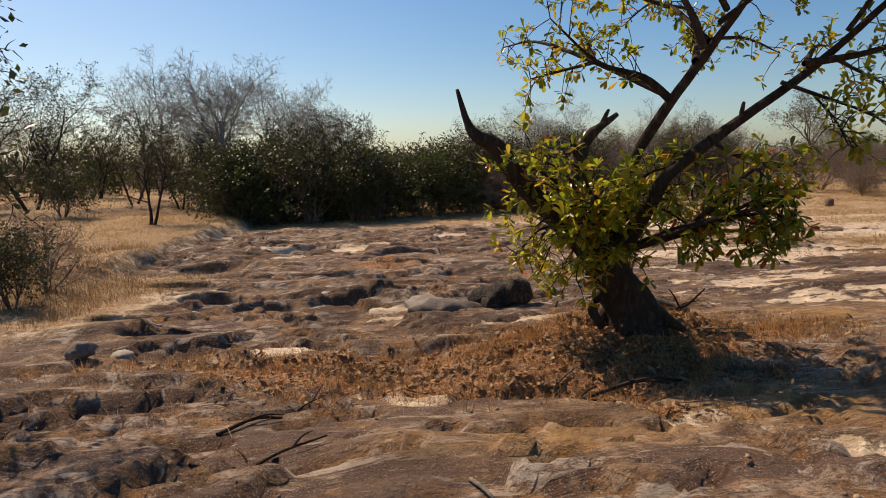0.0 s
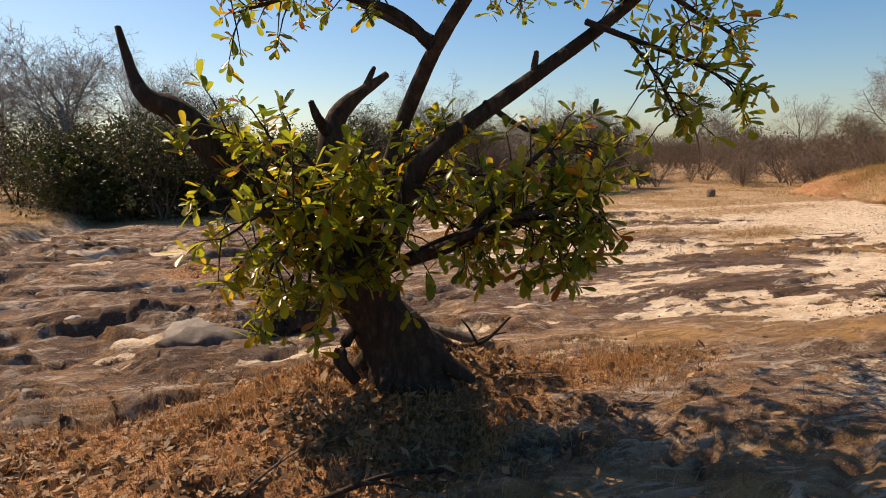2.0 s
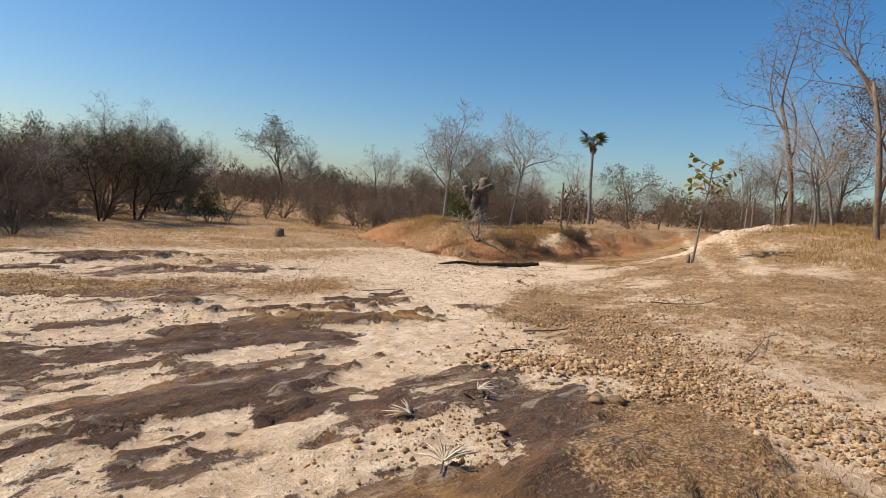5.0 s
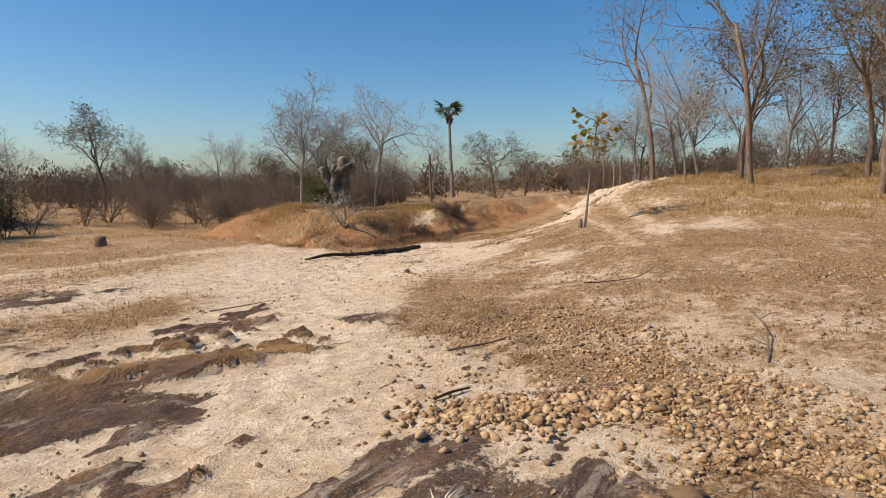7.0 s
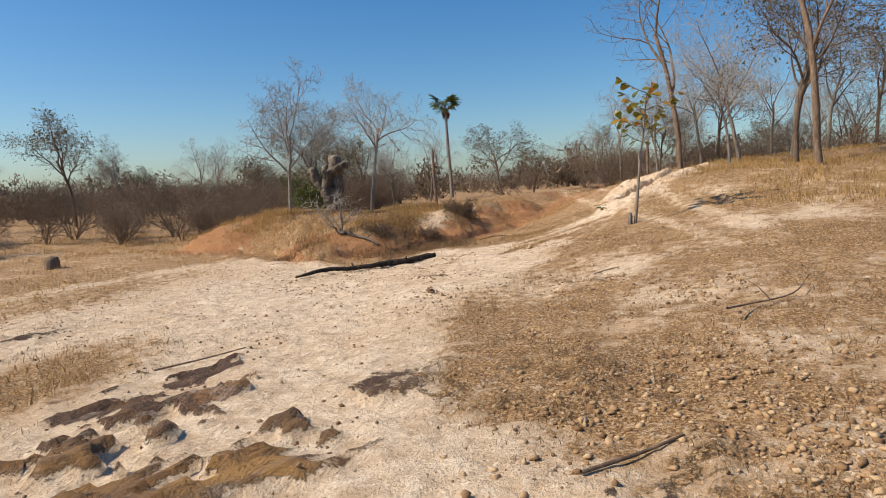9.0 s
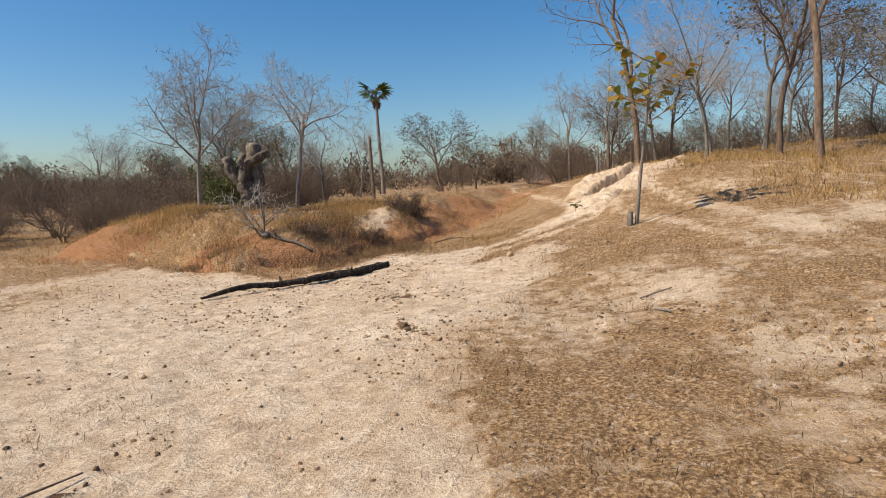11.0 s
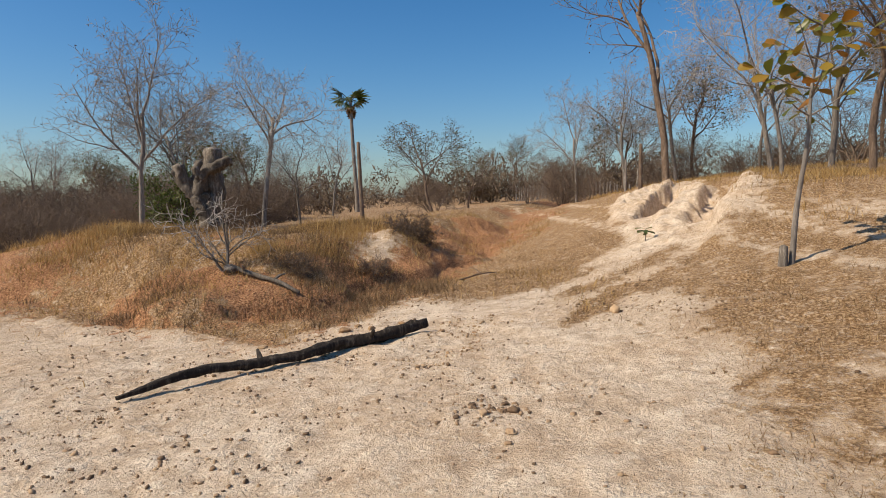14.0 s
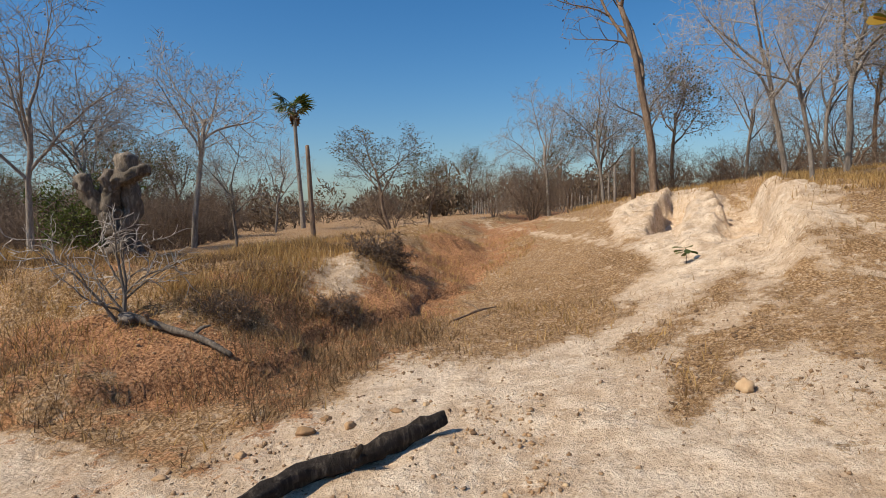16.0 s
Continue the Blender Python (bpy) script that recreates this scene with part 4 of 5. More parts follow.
    # the roof of the crown, high over the rock
    for bx, by, ex, ey, ez in ((2.6, 5.5, 0.6, 6.9, 3.9), (2.6, 5.5, 1.4, 7.6, 3.9), (2.8, 5.5, 2.4, 8.0, 4.0), (2.8, 5.5, 3.4, 7.6, 4.0), (2.9, 5.4, 4.2, 6.8, 4.1), (2.7, 5.5, 1.0, 6.0, 4.0), (2.8, 5.5, 2.0, 6.8, 4.2), (3.0, 5.4, 3.2, 6.4, 4.3), (3.0, 5.4, 2.0, 5.2, 4.2), (2.8, 5.5, 0.3, 7.8, 4.1), (2.8, 5.5, 2.8, 7.1, 4.1), (2.8, 5.5, 1.6, 5.0, 4.2), (2.9, 5.5, 2.4, 4.6, 4.3), (3.0, 5.4, 3.2, 4.8, 4.3), (2.7, 5.5, 1.0, 5.3, 4.1), (3.0, 5.4, 3.8, 5.6, 4.3)):
        twig([(bx, by, 3.0), ((bx + ex) / 2, (by + ey) / 2, 0.5 * (3.0 + ez) + 0.15), (ex, ey, ez)], 0.03)
    top = side[:]
    side.clear()
    # shoots of the low skirt round the trunk
    for a, up, far in ((-160, 0.75, 1.0), (-140, 0.3, 0.95), (-125, 0.95, 0.75), (-110, 0.5, 0.9), (-100, 0.05, 0.8), (-85, 0.85, 0.8), (-75, 0.3, 0.95), (-60, 0.6, 0.85), (-45, 0.9, 0.8), (-35, 0.2, 0.9),
                       (-20, 0.65, 0.9), (-5, 0.35, 0.9), (175, 0.95, 0.9), (160, 0.5, 0.85), (130, 0.75, 0.7), (90, 0.7, 0.7), (50, 0.7, 0.8), (25, 0.55, 0.9), (-150, 1.0, 0.8), (-118, 0.15, 0.9), (-95, 0.65, 0.95)):
        c, s = math.cos(radians(a)), math.sin(radians(a))
        b = Vector((1.62, 6.1, z0 + 0.72))
        twig([b, b + Vector((0.5 * far * c, 0.5 * far * s, 0.3 + 0.35 * up)), b + Vector((far * c, far * s, up * 0.85))], 0.025)
    for dx, dy, dz in ((0.95, -0.85, 0.5), (1.08, -0.95, 0.25), (0.9, -1.0, 0.1), (1.12, -0.85, 0.05), (1.0, -0.7, 0.3), (0.85, -0.8, 0.0), (1.15, -1.0, 0.2)):
        b = Vector((1.72, 6.1, z0 + 0.6))
        twig([b, b + Vector((0.55 * dx, 0.55 * dy, 0.3)), b + Vector((dx, dy, 0.42 + dz * 0.8)), b + Vector((dx * 1.04, dy * 1.04, 0.2 + dz * 0.8))], 0.028)
    for dx, dy, dz in ((-0.55, -0.2, -0.25), (-0.35, -0.5, -0.2), (-0.1, -0.6, -0.15), (-0.75, 0.0, -0.1), (0.2, -0.55, -0.05), (-0.25, -0.38, -0.3), (-0.6, 0.2, -0.2)):
        b = Vector((1.55, 6.1, z0 + 0.75))
        twig([b, b + Vector((0.6 * dx, 0.6 * dy, 0.15)), b + Vector((dx, dy, dz))], 0.02)
    skirt = side[:]
    # rosettes of leathery leaves
    kinds = [leaf_shape(0.05, 0.125), leaf_shape(0.054, 0.145, 0.1), leaf_shape(0.044, 0.105, 0.2)]
    meshes = [mesh_of("leaf", v, f, LEAF, True) for v, f in kinds]
    rest = Shape()
    spots = []

    def rosette(p, d, size, count):
        for k in range(count):
            spin = k * 2.4 + rng.uniform(-0.4, 0.4)
            dd = turned(d, radians(rng.uniform(35, 95)), spin, rng)
            dd = (dd + Vector((0, 0, rng.uniform(-0.35, 0.15)))).normalized()
            m = Matrix.Translation(p + d * rng.uniform(-0.07, 0.03)) @ facing(dd, rng.uniform(-0.7, 0.7)) @ Matrix.Scale(size * rng.uniform(0.65, 1.2), 4)
            spots.append(m)

    def dress(branches, size, count, shoots, reach):
        for line, rr in branches:
            n = len(line)
            for i in range(int(n * 0.35), n):
                for k in range(int(shoots) + (rng.random() < shoots % 1)):
                    d = (line[i] - line[i - 1]).normalized()
                    dd = turned(d, radians(rng.uniform(20, 85)), rng.uniform(0, 6.3), rng)
                    ln = rng.uniform(0.3, 1.0) * reach
                    q = line[i] + dd * ln + Vector((0, 0, rng.uniform(-0.5, 0.4) * reach))
                    rest_twigs.tube([line[i], line[i].lerp(q, 0.55) + Vector((0, 0, 0.03)), q], [0.006, 0.005, 0.003], 3, False)
                    rosette(q, (q - line[i]).normalized(), size, count)

    rest_twigs = Shape()
    dress(crown + [(la[0][18:], la[1][18:]), (lb[0][18:], lb[1][18:])], 0.8, 7, 1.9, 0.3)
    dress(top, 1.15, 8, 3.6, 0.5)
    dress(skirt, 0.85, 8, 1.6, 0.28)
    for i, m in enumerate(spots):
        if i % (len(spots) // 280) == 0:
            ob = piece("leaf", meshes[i % 3], root)
            ob.matrix_basis = m
        else:
            rest.add(*kinds[i % 3], m)
    tagged(piece("foliage", rest.mesh("foliage", LEAF), root, "glossy green leaves turning yellow and orange"), kind="stuff")
    piece("twig_work", rest_twigs.mesh("twigs", BARK_DARK), root)
    return tagged(root, "gnarled dark tree with glossy green and yellowing leaves on bare rock", "tree")


cashew(1.9, 6.14)

# ---- single things ----
def thing(name, label, category, x, y, sink=0.0):
    ob = new(name)
    ob.matrix_basis = Matrix.Translation((x, y, gh(x, y) - sink))
    return tagged(ob, label, category)


def on_ground(pts, lift):
    """Plan points (x, y, extra height) laid on the ground."""
    return [Vector((x, y, gh(x, y) + lift + e)) for x, y, e in pts]


def stick(pts, r0, r1, label, material, name="stick", category="stick", sides=7, rough=0.15, forks=()):
    line = bend(on_ground(pts, r0 * 0.7), 4)
    o = line[0].copy()
    ob = new(name)
    ob.matrix_basis = Matrix.Translation(o)
    k = len(line)
    sh = Shape()
    sh.tube([p - o for p in line], [r0 + (r1 - r0) * i / (k - 1) for i in range(k)], sides, True, rough)
    piece("stem", sh.mesh("stem", material), ob)
    for f, dx, dy, dz in forks:
        p = line[min(int(f * k), k - 1)] - o
        sh = Shape()
        sh.tube(bend([p, p + Vector((dx, dy, dz)) * 0.5 + Vector((0, 0, 0.02)), p + Vector((dx, dy, dz))], 3), [r0 * 0.6, r0 * 0.55, r0 * 0.5, r0 * 0.45, r0 * 0.4, r0 * 0.3, r0 * 0.2], 5, True, rough)
        piece("side_branch", sh.mesh("side_branch", material), ob)
    return tagged(ob, label, category)


def rock(x, y, size, label, material, seed, flat=0.7, name="rock", sink=0.2, category="rock"):
    bm = bmesh.new()
    bmesh.ops.create_icosphere(bm, subdivisions=3, radius=1.0)
    off = Vector((seed * 3.7, seed * 1.9, 0))
    for v in bm.verts:
        c = v.co.copy()
        v.co *= 1 + 0.4 * noise.noise(c * 1.1 + off) + 0.3 * noise.noise(c * 2.6 + off) + 0.14 * noise.noise(c * 6 + off)
        v.co = Vector((v.co.x * size[0], v.co.y * size[1], v.co.z * size[2] * flat))
    me = bpy.data.meshes.new(name)
    bm.to_mesh(me)
    bm.free()
    me.materials.append(material)
    me.polygons.foreach_set("use_smooth", [True] * len(me.polygons))
    ob = new(name, me)
    ob.matrix_basis = Matrix.Translation((x, y, gh(x, y) + size[2] * flat * (1 - sink) * 0.55)) @ Matrix.Rotation(seed * 1.3, 4, "Z")
    return tagged(ob, label, category)


# the long weathered log on the sand
def long_log():
    line = bend(on_ground([(16.38, 17.2, 0.0), (16.95, 16.98, 0.06), (17.4, 16.75, 0.03), (17.75, 16.5, 0.02), (18.15, 16.42, 0.03), (18.5, 16.15, 0.02), (19.03, 15.84, 0.05)], 0.045), 7)
    o = line[0].copy()
    ob = new("fallen_log")
    ob.matrix_basis = Matrix.Translation(o)
    n = len(line)
    sh = Shape()
    sh.tube([p - o for p in line], [float(np.interp(i / (n - 1), (0, 0.1, 0.5, 0.9, 1), (0.015, 0.034, 0.046, 0.058, 0.045))) for i in range(n)], 14, True, 0.55)
    piece("stem", sh.mesh("stem", LOGWOOD), ob)
    for f, side in ((0.35, 1), (0.8, -1)):
        p = line[int(f * n)] - o
        sh = Shape()
        sh.tube([p, p + Vector((0.03 * side, 0.05 * side, 0.06)), p + Vector((0.05 * side, 0.08 * side, 0.1))], [0.03, 0.022, 0.012], 7, True, 0.2)
        piece("knot", sh.mesh("knot", LOGWOOD), ob)
    return tagged(ob, "long crooked charred log with bleached streaks on pale sand", "log")


long_log()


def hollow_log():
    ob = thing("hollow_log", "short charred hollow log beside the rock pits", "log", 0.85, 8.55)
    for name, pts, rr in (("stem", [(-0.32, 0.1, 0.02), (-0.05, 0.0, 0.12), (0.2, -0.05, 0.22), (0.38, -0.08, 0.36)], [0.2, 0.24, 0.22, 0.15]), ("broken_limb", [(0.05, -0.1, 0.1), (-0.12, -0.26, 0.14), (-0.2, -0.36, 0.02)], [0.13, 0.12, 0.07])):
        sh = Shape()
        line = bend(pts, 6)
        k = len(line) - 1
        sh.tube(line, [float(np.interp(i / k * (len(rr) - 1), range(len(rr)), rr)) for i in range(k + 1)], 18, True, 0.55)
        piece(name, sh.mesh(name, LOGWOOD), ob)
    return ob


hollow_log()
rock(0.2, 8.35, (0.46, 0.3, 0.3), "rounded grey boulder at the rim of the rock pits", GREYROCK, 7, sink=0.75)
rock(-0.15, 8.85, (0.4, 0.26, 0.22), "low grey boulder at the rim of the rock pits", GREYROCK, 9, sink=0.8)


# the lopped stump on the bank
def lopped_stump():
    ob = thing("lopped_tree_stump", "grey twisted lopped tree stump with cut knobs on the bank", "stump", 26.5, 25.6, 0.05)
    ob.matrix_basis = ob.matrix_basis @ Matrix.Rotation(radians(-65), 4, "Z") @ Matrix.Scale(1.8, 4)
    for name, pts, rr in (("trunk", [(0.14, 0, 0), (0.08, 0, 0.28), (0.0, 0.01, 0.5), (-0.04, 0, 0.66)], [0.24, 0.15, 0.14, 0.15]),
                          ("limb", [(-0.03, 0.02, 0.5), (-0.2, 0.05, 0.74), (-0.33, 0.02, 0.93), (-0.36, 0.0, 1.1)], [0.11, 0.095, 0.09, 0.07]),
                          ("limb", [(0.06, 0, 0.35), (0.16, 0.05, 0.7), (0.13, 0.05, 1.0), (0.17, 0.03, 1.33)], [0.12, 0.13, 0.13, 0.11]),
                          ("limb", [(-0.06, -0.05, 0.68), (0.06, -0.12, 0.98), (0.26, -0.14, 1.08), (0.44, -0.12, 1.17)], [0.1, 0.08, 0.075, 0.07]),
                          ("limb", [(-0.12, 0.08, 0.7), (-0.13, 0.12, 0.95), (-0.08, 0.14, 1.16)], [0.085, 0.07, 0.06]),
                          ("limb", [(-0.3, 0.02, 0.9), (-0.44, -0.02, 1.02)], [0.06, 0.04]),
                          ("limb", [(0.02, -0.1, 0.9), (-0.06, -0.2, 1.06)], [0.06, 0.045]),
                          ("root", [(0.02, -0.03, 0.2), (-0.12, -0.1, 0.06), (-0.26, -0.16, -0.06)], [0.09, 0.07, 0.03]),
                          ("root", [(0.15, -0.02, 0.2), (0.28, -0.06, 0.06), (0.36, -0.08, -0.06)], [0.09, 0.07, 0.03])):
        sh = Shape()
        line = bend(pts, 6)
        k = len(line) - 1
        sh.tube(line, [float(np.interp(i / k * (len(rr) - 1), range(len(rr)), rr)) for i in range(k + 1)], 18, True, 0.6)
        piece(name, sh.mesh(name, DEADWOOD), ob)
    return ob


lopped_stump()


def fan_palm():
    rng = random.Random(4)
    ob = thing("fan_palm", "small fan palm with a thin trunk and dead skirt fronds", "palm", 43.7, 30.7, 0.1)
    ob.matrix_basis = ob.matrix_basis @ Matrix.Scale(1.55, 4)
    tall = 3.9
    line = bend([(0, 0, 0), (-0.02, 0.03, 1.0), (-0.06, 0.08, 2.2), (-0.1, 0.12, tall)], 7)
    sh = Shape()
    sh.tube(line, [0.085 - 0.03 * i / (len(line) - 1) for i in range(len(line))], 9, True, 0.12)
    piece("trunk", sh.mesh("trunk", BARK_GREY), ob)
    top = line[-1]

    def frond(d, stalk, fan, material, name, count=14):
        sh = Shape()
        d = Vector(d).normalized()
        q = top + d * stalk
        sh.tube([top, top + d * stalk * 0.5 + Vector((0, 0, 0.03)), q], [0.014, 0.011, 0.009], 4, False)
        m = Matrix.Translation(q) @ facing(d, rng.uniform(-0.6, 0.6))
        for k in range(count):
            a = radians(-115 + 230 * k / (count - 1))
            tip = Vector((math.sin(a), math.cos(a), -0.2 - 0.25 * rng.random())) * fan * rng.uniform(0.85, 1.0)
            w = Vector((math.cos(a), -math.sin(a), 0)) * 0.035
            sh.add([(0, 0, 0), tip * 0.55 + w, tip, tip * 0.55 - w], [(0, 1, 2, 3)], m)
        piece(name, sh.mesh(name, material, False), ob)

    for k in range(13):
        a = k * 2.4
        el = rng.uniform(-0.2, 1.1)
        frond((math.cos(a), math.sin(a), el), rng.uniform(0.3, 0.5), rng.uniform(0.42, 0.56), PALM_LEAF, "frond")
    for k in range(9):
        a = k * 2.4 + 1
        frond((0.25 * math.cos(a), 0.25 * math.sin(a), -1), rng.uniform(0.2, 0.45), 0.2, LEAF_DRY, "dead_frond", 8)
    return ob


fan_palm()


def post(x, y, tall, r, label, material, lean=(0, 0), name="post", group=""):
    ob = new(name)
    ob.matrix_basis = Matrix.Translation((x, y, gh(x, y) - 0.15))
    sh = Shape()
    sh.tube(bend([(0, 0, 0), (lean[0] * 0.5, lean[1] * 0.5, tall * 0.5), (lean[0], lean[1], tall + 0.15)], 4), [r, r, r * 0.95, r * 0.95, r * 0.9, r * 0.9, r * 0.85, r * 0.8, r * 0.7], 7, True, 0.15)
    piece("shaft", sh.mesh("shaft", material), ob)
    return tagged(ob, label, "post", group)


post(27.4, 21.25, 2.15, 0.06, "bare dead palm trunk standing on the bank", BARK_BROWN, (-0.06, 0.05), "dead_palm_trunk")
post(31.4, 14.75, 1.25, 0.06, "thick dark wooden post on the hillside", BARK_BROWN)
post(31.9, 15.2, 0.9, 0.04, "thin grey wooden post on the hillside", BARK_GREY)
rng = random.Random(8)
for k in range(38):
    f = k / 37
    post(54.0 - 8.0 * f + rng.uniform(-0.1, 0.1), 24.5 - 8.0 * f, rng.uniform(0.75, 1.05), 0.05, "rough pale fence post in dry grass", BARK_GREY, (rng.uniform(-0.08, 0.08), rng.uniform(-0.08, 0.08)), "fence_post", "posts of the old fence")


def sapling():
    rng = random.Random(12)
    ob = thing("sapling", "thin young tree with large yellowing leaves on the slope", "tree", 21.0, 12.25, 0.08)
    line = bend([(0, 0, 0), (0.06, -0.04, 0.7), (0.01, -0.12, 1.4), (0.12, -0.16, 2.0), (0.06, -0.24, 2.65)], 6)
    n = len(line)
    sh = Shape()
    sh.tube(line, [0.034 - 0.022 * i / (n - 1) for i in range(n)], 9, True, 0.15)
    piece("trunk", sh.mesh("trunk", BARK_GREY), ob)
    leaf_v, leaf_f = leaf_shape(0.13, 0.2, 0.12)
    me = mesh_of("leaf", leaf_v, leaf_f, LEAF_SAP)
    for k in range(15):
        j = int(n * (0.62 + 0.38 * k / 14)) - 1
        a = k * 2.4
        ln = rng.uniform(0.35, 0.8) * (1.15 - 0.4 * k / 14)
        d = Vector((math.cos(a), math.sin(a), rng.uniform(0.25, 0.8))).normalized()
        br = bend([line[j], line[j] + d * ln * 0.5, line[j] + d * ln + Vector((0, 0, 0.05))], 3)
        sh = Shape()
        sh.tube(br, [0.012, 0.011, 0.01, 0.008, 0.007, 0.006, 0.005], 5, True)
        piece("branch", sh.mesh("branch", BARK_GREY), ob)
        for i in range(7):
            p = br[2 + i % 5] if i < 5 else br[-1]
            dd = (d + Vector((rng.uniform(-1, 1), rng.uniform(-1, 1), rng.uniform(-1.3, 0.2)))).normalized()
            lf = piece("leaf", me, ob)
            lf.matrix_basis = Matrix.Translation(p) @ facing(dd, rng.uniform(-1, 1)) @ Matrix.Scale(rng.uniform(0.6, 1.1), 4)
    return ob


sapling()
post(20.94, 12.34, 0.22, 0.06, "short weathered stump post against the sapling", DEADWOOD, (0.02, 0.0), "stump_post")


def small_plant(x, y, size, label):
    rng = random.Random(31)
    ob = thing("seedling", label, "plant", x, y)
    sh = Shape()
    sh.tube([(0, 0, -0.03), (0.01, 0, 0.1), (0.02, 0.01, size)], [0.006, 0.005, 0.003], 5, True)
    piece("stem", sh.mesh("stem", BARK_BROWN), ob)
    v, f = leaf_shape(0.09, 0.17)
    me = mesh_of("leaf", v, f, LEAF_GREEN)
    for k in range(7):
        a = k * 2.4
        lf = piece("leaf", me, ob)
        lf.matrix_basis = Matrix.Translation((0.02, 0.01, size * (0.7 + 0.3 * k / 6))) @ facing((math.cos(a), math.sin(a), rng.uniform(-0.4, 0.3)), rng.uniform(-0.5, 0.5))
    return ob


small_plant(24.2, 14.05, 0.22, "small green seedling with broad leaves on the sandy track")

# the dead shrub and its bleached root on the edge of the bank
THIN = dict(SPEC_SHRUB, kids=(5, 4, 3))
put_shrub = tree_kind("dead_shrub", 90, 1.25, 0.03, DEADWOOD, TWIG_PALE, stems=3, lean=0.25, spec=THIN, label="leafless grey dead shrub on the edge of the bank", category="shrub")
put_shrub.matrix_basis = Matrix.Translation((20.3, 19.5, gh(20.3, 19.5) - 0.03))
stick([(20.25, 19.4, 0.04), (20.22, 18.95, 0.03), (20.14, 18.5, 0.04), (20.06, 18.13, 0.02)], 0.04, 0.022, "bleached twisted root sticking out of the bank", DEADWOOD, "bleached_root", "root", 9, 0.35, ((0.6, 0.1, -0.12, 0.08), (0.2, -0.15, -0.1, 0.1)))
rock(20.25, 19.42, (0.12, 0.1, 0.1), "pale weathered root stock on the bank", DEADWOOD, 3, name="root_stock", category="root")
brush = tree_kind("brush_heap", 91, 0.7, 0.016, BARK_BROWN, TWIG, stems=9, lean=1.5, spec=SPEC_SHRUB, leaf=LEAF_DRY, leaves=0.6, leaf_size=0.035, label="heap of dry brown brushwood on the bank", category="brush")
brush.matrix_basis = Matrix.Translation((24.3, 18.5, gh(24.3, 18.5)))
copy_thing(brush, Matrix.Translation((25.1, 18.8, gh(25.1, 18.8))) @ Matrix.Rotation(2.0, 4, "Z"))
copy_thing(brush, Matrix.Translation((20.9, 18.7, gh(20.9, 18.7))) @ Matrix.Rotation(1.0, 4, "Z") @ Matrix.Scale(0.6, 4))
copy_thing(brush, Matrix.Translation((22.3, 18.2, gh(22.3, 18.2))) @ Matrix.Rotation(3.0, 4, "Z") @ Matrix.Scale(0.55, 4))


def cut_block():
    ob = thing("cut_stump", "low brown tree stump cut flat in straw grass", "stump", 16.1, 25.5, 0.08)
    sh = Shape()
    sh.tube([(0, 0, 0), (0, 0, 0.12), (0.01, 0, 0.25), (0.01, 0.01, 0.36), (0.01, 0.01, 0.365)], [0.2, 0.17, 0.16, 0.155, 0.1], 14, True, 0.18)
    piece("butt", sh.mesh("butt", BARK_BROWN), ob)
    return ob


cut_block()
# rocks and clods
rock(-3.75, 6.55, (0.17, 0.12, 0.13), "rounded grey rock lying on the slab", GREYROCK, 1)
rock(-3.45, 6.8, (0.15, 0.12, 0.11), "rounded grey rock lying on the slab", GREYROCK, 2)
rock(-3.1, 6.45, (0.11, 0.07, 0.05), "flat grey stone lying on the slab", GREYROCK, 3)
rock(-1.75, 9.9, (0.13, 0.1, 0.1), "grey stone at the rim of a rock pit", GREYROCK, 4)
rock(19.72, 14.0, (0.065, 0.05, 0.075), "pale angular rock on the sandy track", STONE, 5)
rock(8.85, 7.1, (0.09, 0.06, 0.06), "dark crumbling clod among gravel", CLOD, 6)
rock(8.7, 7.2, (0.06, 0.05, 0.045), "dark crumbling clod among gravel", CLOD, 8)
for k, (x, y, r) in enumerate(((15.35, 13.5, 0.07), (15.28, 13.42, 0.05), (15.42, 13.58, 0.05), (15.2, 13.2, 0.045), (15.1, 13.55, 0.04), (15.6, 13.65, 0.035), (16.85, 14.28, 0.06), (16.75, 14.45, 0.05), (16.95, 14.6, 0.04), (17.05, 14.4, 0.045), (16.5, 14.2, 0.05), (16.65, 14.6, 0.035))):
    rock(x, y, (r * 0.7, r * 0.55, r * 0.55), "crumbly brown dung clod on pale sand", CLOD, 20 + k, name="clod", category="clod")
for k, (x, y, r) in enumerate(((18.9, 16.75, 0.13), (19.05, 16.5, 0.1), (19.4, 16.3, 0.09), (19.2, 16.75, 0.08), (18.55, 17.0, 0.1), (18.2, 17.3, 0.09), (19.6, 16.15, 0.07), (17.5, 18.4, 0.08))):
    rock(x, y, (r * 0.5, r * 0.34, r * 0.36), "crumbling sandy clod along the wash bank", STONE, 40 + k, name="sandy_clod", sink=0.6, category="clod")
